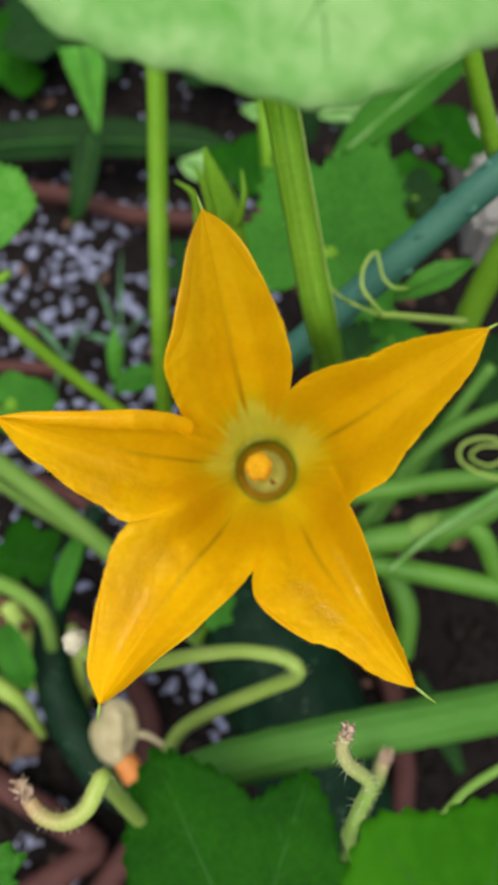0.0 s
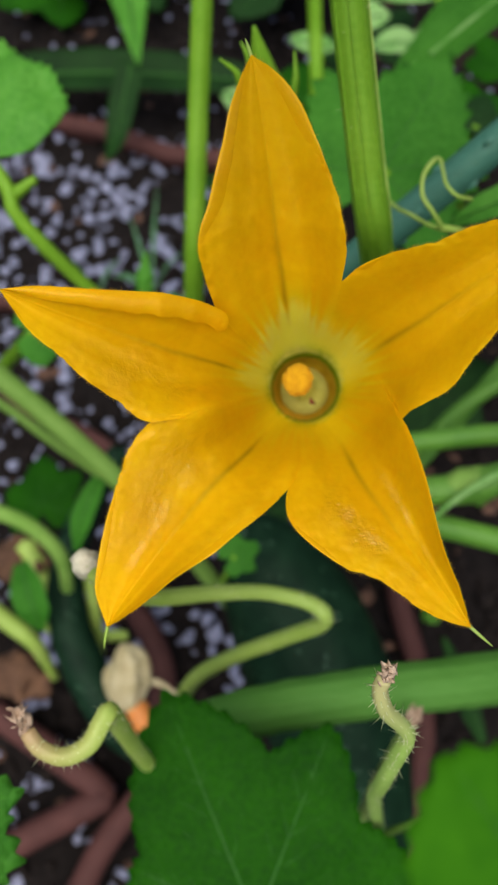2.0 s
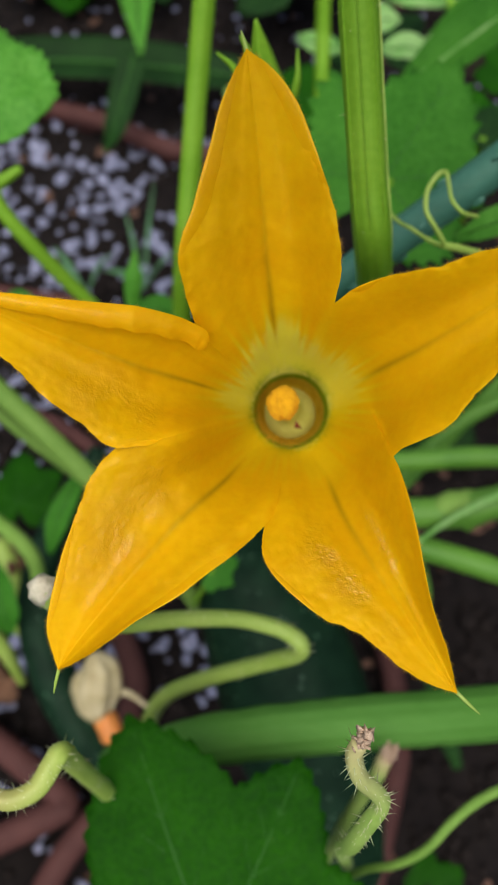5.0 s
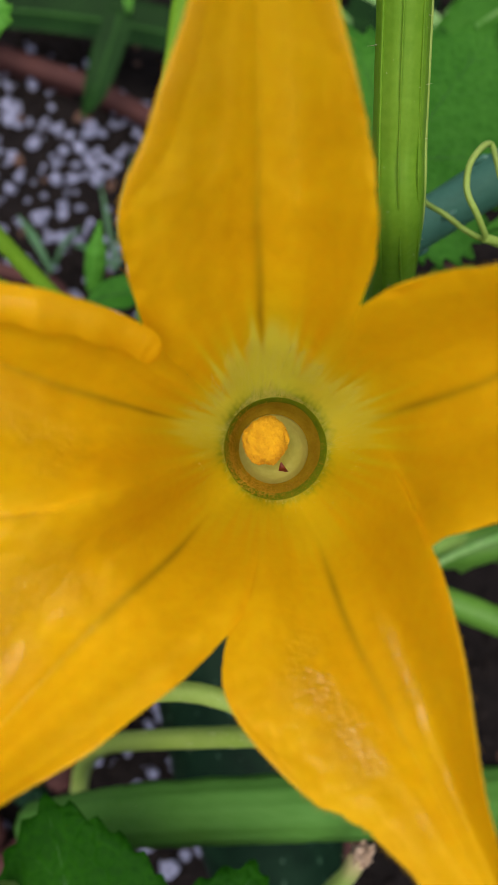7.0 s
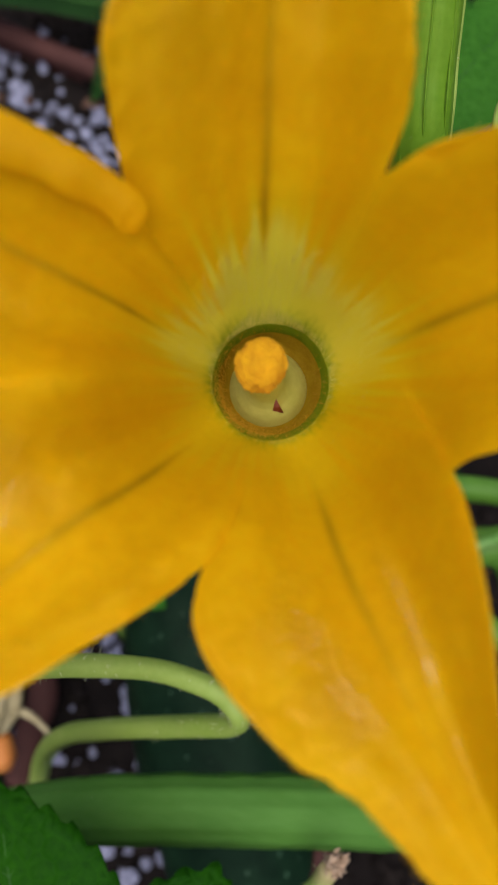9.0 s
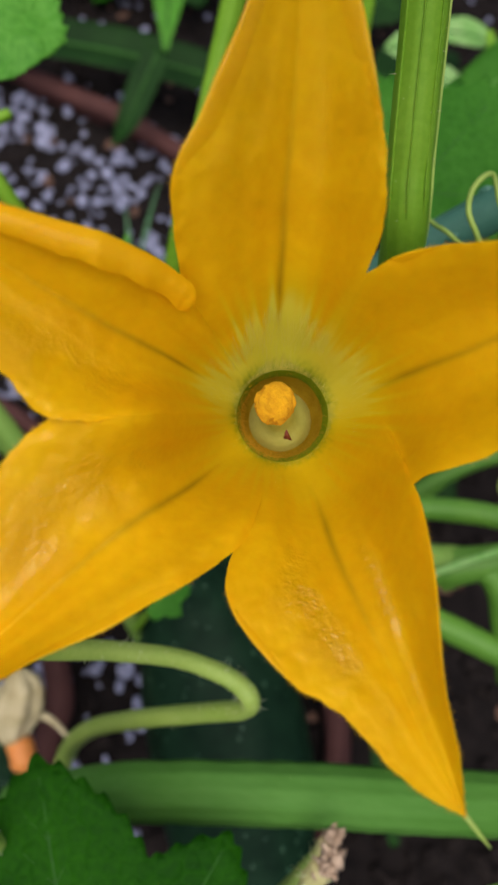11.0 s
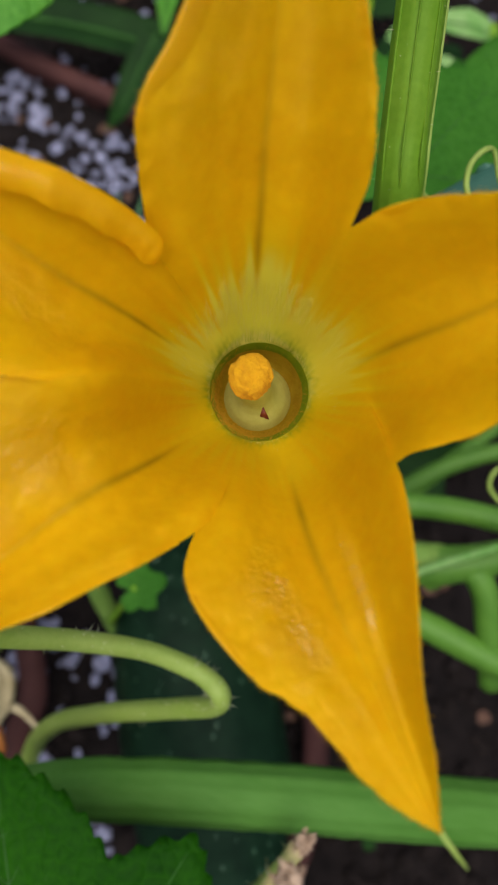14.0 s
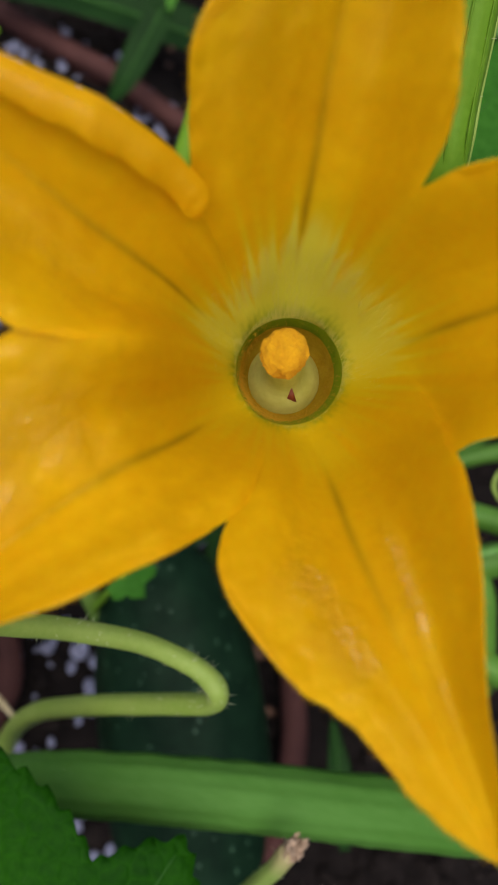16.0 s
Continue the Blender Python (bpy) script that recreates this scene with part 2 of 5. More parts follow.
def spline(pts, per=8):
    """A smooth line through the points (Catmull-Rom)."""
    p = [Vector(q) for q in pts]
    p = [p[0] * 2 - p[1]] + p + [p[-1] * 2 - p[-2]]
    out = []
    for i in range(1, len(p) - 2):
        a, b, c, d = p[i - 1:i + 3]
        for k in range(per):
            t = k / per
            out.append(0.5 * (2 * b + (c - a) * t + (2 * a - 5 * b + 4 * c - d) * t * t + (3 * b - a - 3 * c + d) * t ** 3))
    out.append(p[-2])
    return out


def along(values, i, n):
    """Value at step i of n along a short list of values."""
    x = i / max(1, n - 1) * (len(values) - 1)
    k = min(int(x), len(values) - 2) if len(values) > 1 else 0
    return values[0] if len(values) == 1 else values[k] + (values[k + 1] - values[k]) * (x - k)


def frames(line):
    """Sideways directions carried along a line without twist."""
    out, side = [], None
    for i, p in enumerate(line):
        d = (line[min(i + 1, len(line) - 1)] - line[max(i - 1, 0)]).normalized()
        if side is None:
            side = d.orthogonal().normalized()
        side = (side - d * side.dot(d)).normalized()
        out.append((d, side.copy(), d.cross(side)))
    return out


def tube(bm, pts, radii, seg=14, per=8, ridges=0, depth=0.0, wobble=0.0, flat=1.0):
    """A swept stalk with rounded ends, optional lengthwise ridges and small unevenness. Returns its centre line and frames."""
    line = spline(pts, per)
    n, fr = len(line), frames(line)
    rings = []
    for i, (p, (d, s, u)) in enumerate(zip(line, fr)):
        r = along(radii, i, n)
        ring = []
        for k in range(seg):
            a = 2 * math.pi * k / seg
            q = r * (1 + depth * math.cos(ridges * a)) if ridges else r
            if wobble:
                q *= 1 + wobble * noise.noise((p * 260) + Vector((math.cos(a), math.sin(a), 0)))
            ring.append(bm.verts.new(p + s * math.cos(a) * q + u * math.sin(a) * q * flat))
        rings.append(ring)
    for a, b in zip(rings, rings[1:]):
        for k in range(seg):
            bm.faces.new((a[k], a[(k + 1) % seg], b[(k + 1) % seg], b[k]))
    for ring, p, d, r, flip in ((rings[0], line[0], -fr[0][0], radii[0], True), (rings[-1], line[-1], fr[-1][0], radii[-1], False)):
        tip = bm.verts.new(p + d * r * 0.5)
        for k in range(seg):
            f = (ring[k], ring[(k + 1) % seg], tip)
            bm.faces.new(f[::-1] if flip else f)
    return line, fr


def spike(bm, base, way, length, r):
    """One thin tapered hair."""
    way = way.normalized()
    s = way.orthogonal().normalized()
    u = way.cross(s)
    ring = [bm.verts.new(base + (s * math.cos(a) + u * math.sin(a)) * r) for a in (0, 2.1, 4.2)]
    tip = bm.verts.new(base + way * length)
    for k in range(3):
        bm.faces.new((ring[k], ring[(k + 1) % 3], tip))


def bristles(parent, line, fr, radii, count, length, seed, mat=None, thick=0.00010):
    """Prickly hairs all over a stalk, as one part."""
    rng = random.Random(seed)
    bm = bmesh.new()
    n = len(line)
    for _ in range(count):
        i = rng.randrange(n // 16, n)
        d, s, u = fr[i]
        a = rng.uniform(0, 2 * math.pi)
        out = s * math.cos(a) + u * math.sin(a)
        r = along(radii, i, n)
        spike(bm, line[i] + out * r * 0.93, out + d * rng.uniform(-0.4, 0.4), length * rng.choice((0.3, 0.4, 0.5, 0.6, 0.8, 1.3)) * rng.uniform(0.8, 1.1), thick)
    return part("bristles", bm, mat or SPINE, parent, "fine pale prickly hairs", "stuff")


def facing(place, normal, up):
    """A pose at place whose z is normal and whose y points to up."""
    z = Vector(normal).normalized()
    y = Vector(up)
    y = (y - z * y.dot(z)).normalized()
    m = Matrix((y.cross(z), y, z)).transposed().to_4x4()
    m.translation = Vector(place)
    return m


VIEW = START.to_3x3() @ pose(0, 0, 0, 90).to_3x3()
RIGHT, UP, BACK = (VIEW @ Vector(v) for v in ((1, 0, 0), (0, 1, 0), (0, 0, 1)))


def stalk(name, label, category, pts, radii, mat, ridges=0, depth=0.0, hairs=0, hair=0.0012, seed=1, wobble=0.05, group="", seg=14, per=8):
    """A stalk that is a thing of its own, with its hairs."""
    root = thing(name, label, category, group)
    bm = bmesh.new()
    line, fr = tube(bm, pts, radii, seg if not ridges else max(seg, ridges * 4), per, ridges, depth, wobble)
    part("stalk", bm, mat, root)
    if hairs:
        bristles(root, line, fr, radii, hairs, hair, seed)
    return root


def leaf_height(x, y, lobes, dome, sink, ruffle, seed):
    """Height of a lobed leaf at a point of its plane: domed, puckered between the veins."""
    a = math.degrees(math.atan2(x, y))
    r = math.hypot(x, y)
    off = Vector((seed * 7.3, seed * 3.1, 0))
    rib = min(abs((a - mid + 180) % 360 - 180) / half for mid, reach, half in lobes)
    v = Vector((x, y, 0))
    z = -dome * r * r + sink * r * min(1, rib) * 0.7 + ruffle * r * r * noise.noise(v * 3 + off)
    return z + 0.016 * r * noise.noise(v * 11 + off) + 0.008 * r * noise.noise(v * 26 + off)


def lobed_blade(size, lobes, teeth=46, tooth=0.05, dome=0.15, sink=0.06, seed=0, rings=14, steps=320, ruffle=0.03, base=0.45):
    """A palmate squash leaf in its own plane: y to the tip, the stalk joins at the origin. lobes: (degrees from the tip, reach, half width in degrees)."""
    bm = bmesh.new()
    rng = random.Random(seed)
    edge, at, saw = [], [], 0.0
    for i in range(steps):
        a = 360 * i / steps - 180
        r = base
        for mid, reach, half in lobes:
            q = abs((a - mid + 180) % 360 - 180) / half
            if q < 1:
                r = max(r, base + (reach - base) * (1 - q ** 1.05))
        if base < 0.15:
            r = max(0.03, math.cos(radians(min(95, abs(a)) * 0.92)) ** 0.8) * (1 + 0.05 * math.cos(radians(a * 6.5 + 40)) + 0.03 * math.cos(radians(a * 13)))
        else:
            r *= 1 - 0.75 * max(0, 1 - (180 - abs(a)) / 22) ** 0.7
        saw += teeth / steps * rng.uniform(0.75, 1.25)
        f = saw % 1
        r *= 1 + tooth * ((1 - f) / 0.65 if f > 0.35 else f / 0.35) - tooth * 0.5
        edge.append(r)
        at.append(radians(a))
    smooth = [sum(edge[(i + k) % steps] for k in range(-5, 6)) / 11 for i in range(steps)]
    rows = []
    for j in range(rings + 1):
        f = j / rings
        row = []
        for i in range(steps if j else 1):
            r = (edge[i] if j == rings else smooth[i]) * f if j else 0
            if j == rings - 1:
                r = min(smooth[i] * f, edge[i] * 0.97)
            x, y = math.sin(at[i]) * r, math.cos(at[i]) * r
            row.append(bm.verts.new(Vector((x, y, leaf_height(x, y, lobes, dome, sink, ruffle, seed))) * size))
        rows.append(row)
    for i in range(steps):
        bm.faces.new((rows[0][0], rows[1][i], rows[1][(i + 1) % steps]))
    for a, b in zip(rows[1:], rows[2:]):
        for i in range(steps):
            bm.faces.new((a[i], b[i], b[(i + 1) % steps], a[(i + 1) % steps]))
    bmesh.ops.recalc_face_normals(bm, faces=bm.faces[:])
    if sum(f.normal.z for f in bm.faces) < 0:
        bmesh.ops.reverse_faces(bm, faces=bm.faces[:])
    return bm


def thicken(ob, t=0.0004, rim=True):
    s = ob.modifiers.new("thickness", "SOLIDIFY")
    s.thickness, s.offset, s.use_rim = t, -1, rim
    return ob


FIVE = ((0, 1.0, 52), (58, 0.88, 46), (-58, 0.88, 46), (118, 0.72, 48), (-118, 0.72, 48))


def squash_leaf(label, place, normal, up, size, mat=None, lobes=FIVE, stem=None, radii=(0.003, 0.0025), seed=0, teeth=46, dome=0.15, veins=True, group="squash leaves", hairs=0, stem_mat=None, ruffle=0.03, sink=0.06, tooth=0.05, base=0.45):
    """A squash leaf: blade with veins on a fluted stalk that starts at the stem points and ends under the blade."""
    root = thing("squash_leaf", label, "leaf", group)
    m = facing(place, normal, up)
    bm = lobed_blade(size, lobes, teeth, tooth, dome, sink, seed, ruffle=ruffle, base=base)
    blade = thicken(part("blade", bm, mat or LEAF, root))
    blade.matrix_basis = m
    if veins:
        for mid, reach, half in lobes:
            bm = bmesh.new()
            w = Vector((math.sin(radians(mid)), math.cos(radians(mid)), 0))

            def lie(q):
                return (q + Vector((0, 0, leaf_height(q.x, q.y, lobes, dome, sink, ruffle, seed) - 0.001))) * size

            tube(bm, [lie(w * reach * f) for f in (0.02, 0.12, 0.25, 0.37, 0.5, 0.62, 0.75, 0.85, 0.93)], (0.006 * size, 0.004 * size, 0.0015 * size), 6, 3)
            for side in (-1, 1):
                for f in (0.25, 0.42, 0.58, 0.72):
                    w2 = (w + side * 0.75 * Vector((w.y, -w.x, 0))).normalized()
                    b0 = w * reach * f
                    e0 = b0 + w2 * reach * 0.30 * (1.15 - f)
                    tube(bm, [lie(b0.lerp(e0, k / 4)) for k in range(5)], (0.0022 * size, 0.0008 * size), 5, 2)
            part("vein", bm, VEIN, blade)
    if stem:
        bm = bmesh.new()
        line, fr = tube(bm, list(stem) + [place], radii, 40, 8, 10, 0.022, 0.02)
        part("petiole", bm, stem_mat or STALK, root, "fluted green stalk")
        if hairs:
            bristles(root, line, fr, radii, hairs, 0.0011, seed + 50)
            # sharp ridges along the side and the face of a big stalk, the side one paled for its lit edge
            n = len(line)
            for turn, thick, mat_of in ((88, 0.00032, STALK_PALE), (35, 0.00016, STALK), (-12, 0.00016, STALK), (-58, 0.00018, STALK)):
                bm = bmesh.new()
                pts = []
                for i in range(0, n, 4):
                    d = fr[i][0]
                    side = d.cross(BACK).normalized()
                    side = side if side.dot(RIGHT) > 0 else -side
                    front = side.cross(d)
                    front = front if front.dot(BACK) > 0 else -front
                    pts.append(line[i] + (side * math.sin(radians(turn)) + front * math.cos(radians(turn))) * along(radii, i, n) * 1.025)
                tube(bm, pts, (thick, thick), 6, 4)
                part("ridge", bm, mat_of, root)
    return root


def blade_leaf(name, label, pts, widths, normal, mat, fold=0.25, group="", midrib=True, category="leaf", pale_rib=False):
    """A simple long or oval leaf along a line of points; widths are half widths along it."""
    root = thing(name, label, category, group)
    bm = bmesh.new()
    line = spline(pts, 8)
    n = len(line)
    nz = Vector(normal).normalized()
    grid = []
    for i, p in enumerate(line):
        d = (line[min(i + 1, n - 1)] - line[max(i - 1, 0)]).normalized()
        s = d.cross(nz).normalized()
        up = s.cross(d)
        w = along(widths, i, n)
        row = []
        for k in range(-5, 6):
            f = k / 5
            row.append(bm.verts.new(p + s * w * f + up * w * fold * abs(f) ** 1.3))
        grid.append(row)
    for a, b in zip(grid, grid[1:]):
        for k in range(10):
            bm.faces.new((a[k], a[k + 1], b[k + 1], b[k]))
    thicken(part("blade", bm, mat, root))
    if midrib:
        bm = bmesh.new()
        tube(bm, [p + nz * 0.0003 for p in line[:: max(1, n // 8)]], (max(widths) * (0.08 if pale_rib else 0.07), max(widths) * 0.03), 6, 3)
        part("midrib", bm, LEAF_PALE if pale_rib else VEIN, root)
    return root


# ---- ground ----
def height(x, y):
    q = Vector((x, y, 0))
    return 0.006 * noise.noise(q * 9) + 0.003 * noise.noise(q * 40) - 0.002


def ground():
    """One sheet of potting mix, fine under the plant and coarse out to the horizon."""
    near_x = [i * 0.008 for i in range(-50, 51)]
    near_y = [i * 0.008 for i in range(-25, 101)]
    far = [0.7, 1.5, 4, 12, 40, 150, 600]
    xs = [-0.4 - q for q in reversed(far)] + near_x + [0.4 + q for q in far]
    ys = [-0.2 - q for q in reversed(far)] + near_y + [0.8 + q for q in far]
    verts = [(x, y, height(x, y)) for y in ys for x in xs]
    w = len(xs)
    faces = [(j * w + i, j * w + i + 1, (j + 1) * w + i + 1, (j + 1) * w + i) for j in range(len(ys) - 1) for i in range(w - 1)]
    me = bpy.data.meshes.new("ground")
    me.from_pydata(verts, [], faces)
    me.polygons.foreach_set("use_smooth", [True] * len(faces))
    me.materials.append(SOIL)
    return tagged(new("ground", me), "dark crumbly potting mix under the squash plant", "ground", kind="structure")


ground()


def grains(name, label, count, sizes, box, mat, seed, squash=1.0, clump=0.0, sub=1, rise=0.25):
    """Loose grains lying on the soil, as one mass."""
    rng = random.Random(seed)
    bm = bmesh.new()
    bmesh.ops.create_icosphere(bm, subdivisions=sub, radius=1)
    base = np.array([v.co[:] for v in bm.verts])
    tri = np.array([[v.index for v in f.verts] for f in bm.faces])
    bm.free()
    nr = np.random.RandomState(seed)
    verts, faces, made = [], [], 0
    while made < count:
        x, y = rng.uniform(box[0], box[1]), rng.uniform(box[2], box[3])
        if clump and noise.noise(Vector((x * 22, y * 22, seed))) + 0.8 * noise.noise(Vector((x * 75, y * 75, seed))) < rng.uniform(-0.5, 0.45) * clump:
            continue
        r = sizes[0] + (sizes[1] - sizes[0]) * rng.random() ** 1.8
        s = np.array([rng.uniform(0.75, 1.3), rng.uniform(0.75, 1.2), rng.uniform(0.6, 0.9) * squash]) * r
        turn = np.array(Euler((rng.uniform(-0.6, 0.6), rng.uniform(-0.6, 0.6), rng.uniform(0, 6.28))).to_matrix())
        q = base * nr.uniform(0.78, 1.18, (len(base), 1)) * s
        q = q @ turn.T + np.array([x, y, height(x, y) + r * rise])
        verts.append(q)
        faces.append(tri + made * len(base))
        made += 1
    me = bpy.data.meshes.new(name)
    me.from_pydata(np.concatenate(verts).tolist(), [], np.concatenate(faces).tolist())
    me.materials.append(mat)
    return tagged(new(name, me), label, "soil", kind="stuff")


grains("perlite", "white perlite grains scattered on dark potting mix", 720, (0.0016, 0.0044), (-0.26, 0.02, 0.24, 0.42), PERLITE, 3, clump=2.4, sub=2)
grains("perlite", "sparser white perlite grains among the pot rims", 860, (0.0015, 0.0046), (-0.22, 0.045, -0.10, 0.24), PERLITE, 8, clump=0.9, sub=2)
grains("perlite", "white perlite grains in the shade behind the pots", 340, (0.0015, 0.0036), (-0.30, 0.24, 0.43, 0.70), PERLITE, 9, clump=1.2, sub=1)
grains("soil_crumbs", "dark brown crumbs of potting mix", 6000, (0.0015, 0.006), (-0.32, 0.24, -0.12, 0.66), CRUMB, 4)
grains("bark_chips", "small brown bark chips on the soil", 300, (0.002, 0.006), (-0.30, 0.22, -0.10, 0.62), BARK, 5, squash=0.35)


def pot_rim(label, pts, r=0.0048, z=0.012, wall=0.05):
    """The rolled rim of a pot sunk into the soil, with the wall below it."""
    root = thing("pot", label, "pot", "sunken pots")
    line = [(x, y, z) for x, y in pts]
    bm = bmesh.new()
    tube(bm, line, (r, r), 12, 8, wobble=0.04)
    part("rim", bm, RIM, root)
    bm = bmesh.new()
    fine = spline(line, 8)
    fr = frames(fine)
    inner, outer = [], []
    for p, (d, s, u) in zip(fine, fr):
        side = d.cross(Vector((0, 0, 1))).normalized() * 0.0016
        inner.append([bm.verts.new(p + side), bm.verts.new(p + side - Vector((0, 0, wall)))])
        outer.append([bm.verts.new(p - side), bm.verts.new(p - side - Vector((0, 0, wall)))])
    for row, flip in ((inner, 1), (outer, -1)):
        for a, b in zip(row, row[1:]):
            bm.faces.new((a[0], a[1], b[1], b[0])[::flip])
    for a, b in ((inner[0], outer[0]), (inner[-1], outer[-1])):
        bm.faces.new((a[0], b[0], b[1], a[1]))
    for a, b, c, d in zip(inner, inner[1:], outer, outer[1:]):
        bm.faces.new((a[1], c[1], d[1], b[1]))
    part("wall", bm, RIM, root)
    return root


pot_rim("reddish-brown plastic pot rim half buried in perlite soil", [(-0.36, 0.45), (-0.26, 0.437), (-0.166, 0.416), (-0.129, 0.408), (-0.095, 0.394), (-0.074, 0.389), (0.0, 0.385)], 0.0066)
pot_rim("reddish-brown plastic pot rim beside the weeds", [(-0.30, 0.262), (-0.22, 0.266), (-0.162, 0.264), (-0.122, 0.261), (-0.108, 0.252)], 0.0045)
pot_rim("short piece of reddish-brown pot rim under the vine", [(-0.17, 0.196), (-0.14, 0.186), (-0.116, 0.178), (-0.095, 0.166)], 0.0045)
pot_rim("reddish-brown plastic pot rim below the withered blossom", [(-0.1004, 0.0980), (-0.0811, 0.0843), (-0.0691, 0.0719), (-0.0600, 0.0596), (-0.0525, 0.0423), (-0.0536, 0.0279), (-0.0524, 0.0080)], 0.0064, 0.014)
pot_rim("angular corner of a reddish-brown plastic pot rim", [(-0.2110, 0.0506), (-0.1542, 0.0277), (-0.1238, 0.0129), (-0.0881, -0.0063), (-0.0784, -0.0125), (-0.0768, -0.0153), (-0.0795, -0.0186), (-0.1157, -0.0396), (-0.1511, -0.0599), (-0.1853, -0.0794)], 0.0070, 0.016)
pot_rim("reddish-brown plastic pot rim under the toothed leaf", [(-0.0483, -0.0046), (-0.0624, -0.0210), (-0.0729, -0.0365), (-0.0803, -0.0533), (-0.0875, -0.0748)], 0.0066, 0.014)
pot_rim("dark reddish-brown pot rim under the squash fruit", [(0.055, 0.16), (0.064, 0.12), (0.070, 0.084), (0.078, 0.055), (0.080, 0.02), (0.072, -0.023), (0.06, -0.08)], 0.006, 0.014)


def slab(name, label, lo, hi, mat, category, bevel=0.004, kind="structure"):
    bm = bmesh.new()
    bmesh.ops.create_cube(bm, size=1)
    lo, hi = Vector(lo), Vector(hi)
    for v in bm.verts:
        v.co = Vector((a + (b - a) * (c + 0.5) for a, b, c in zip(lo, hi, v.co)))
    bmesh.ops.bevel(bm, geom=bm.edges[:], offset=bevel, segments=2, affect="EDGES")
    return tagged(finish(bm, name, mat, smooth=False), label, category, kind=kind)


# the edge of the bed: dark boards and a concrete kerb behind the plant
for k in range(5):
    slab("bed_board", "dark weathered wooden board edging the bed", (0.115 + k * 0.074, 0.50, -0.05), (0.187 + k * 0.074, 0.525, 0.14 + 0.004 * (k % 2)), WOOD, "board", 0.002, "")
slab("kerb", "grey concrete kerb beside the boards", (0.155, 0.36, -0.03), (0.30, 0.47, 0.035), CONCRETE, "kerb", 0.006)

# ---- the squash flower ----
FLOWER = START @ pose(0.0034, 0.1505, -0.0057, 90)
flower = thing("squash_flower", "wide open golden squash blossom with five pointed petals", "flower", m=FLOWER)
MM = 0.001
RING_R = 6.15
SINK = -5.0


def smoothed(r, at, values):
    """A rounded curve through the given heights."""
    return float(np.mean(np.interp([r - 1.2, r - 0.8, r - 0.4, r, r + 0.4, r + 0.8, r + 1.2] if r > 7.6 else r, at, values)))


def flare(r):
    """Height of the open flower above its throat along the notches, at a distance from the axis, in millimetres."""
    return smoothed(r, (0, 6.15, 8, 10.4, 12.8, 15, 22, 31, 40, 52), (-5.6, -5, 1.0, 11, 20, 24, 28, 31.5, 34.2, 36.5))


def valley(r):
    """The same along the midribs, which lie deeper."""
    return smoothed(r, (0, 6.15, 8, 10.4, 14.3, 18, 22.2, 31, 38, 46), (-5.6, -5, -3.0, 2.0, 12.3, 17.8, 22, 28.4, 32.6, 35))


def upper(p):
    """1 on the side of the throat that the silk grows on, falling to 0 on the other."""
    turn = (math.atan2(p.y, p.x) - 1.8 + math.pi) % (2 * math.pi) - math.pi
    return max(0.0, math.cos(turn * 0.8))


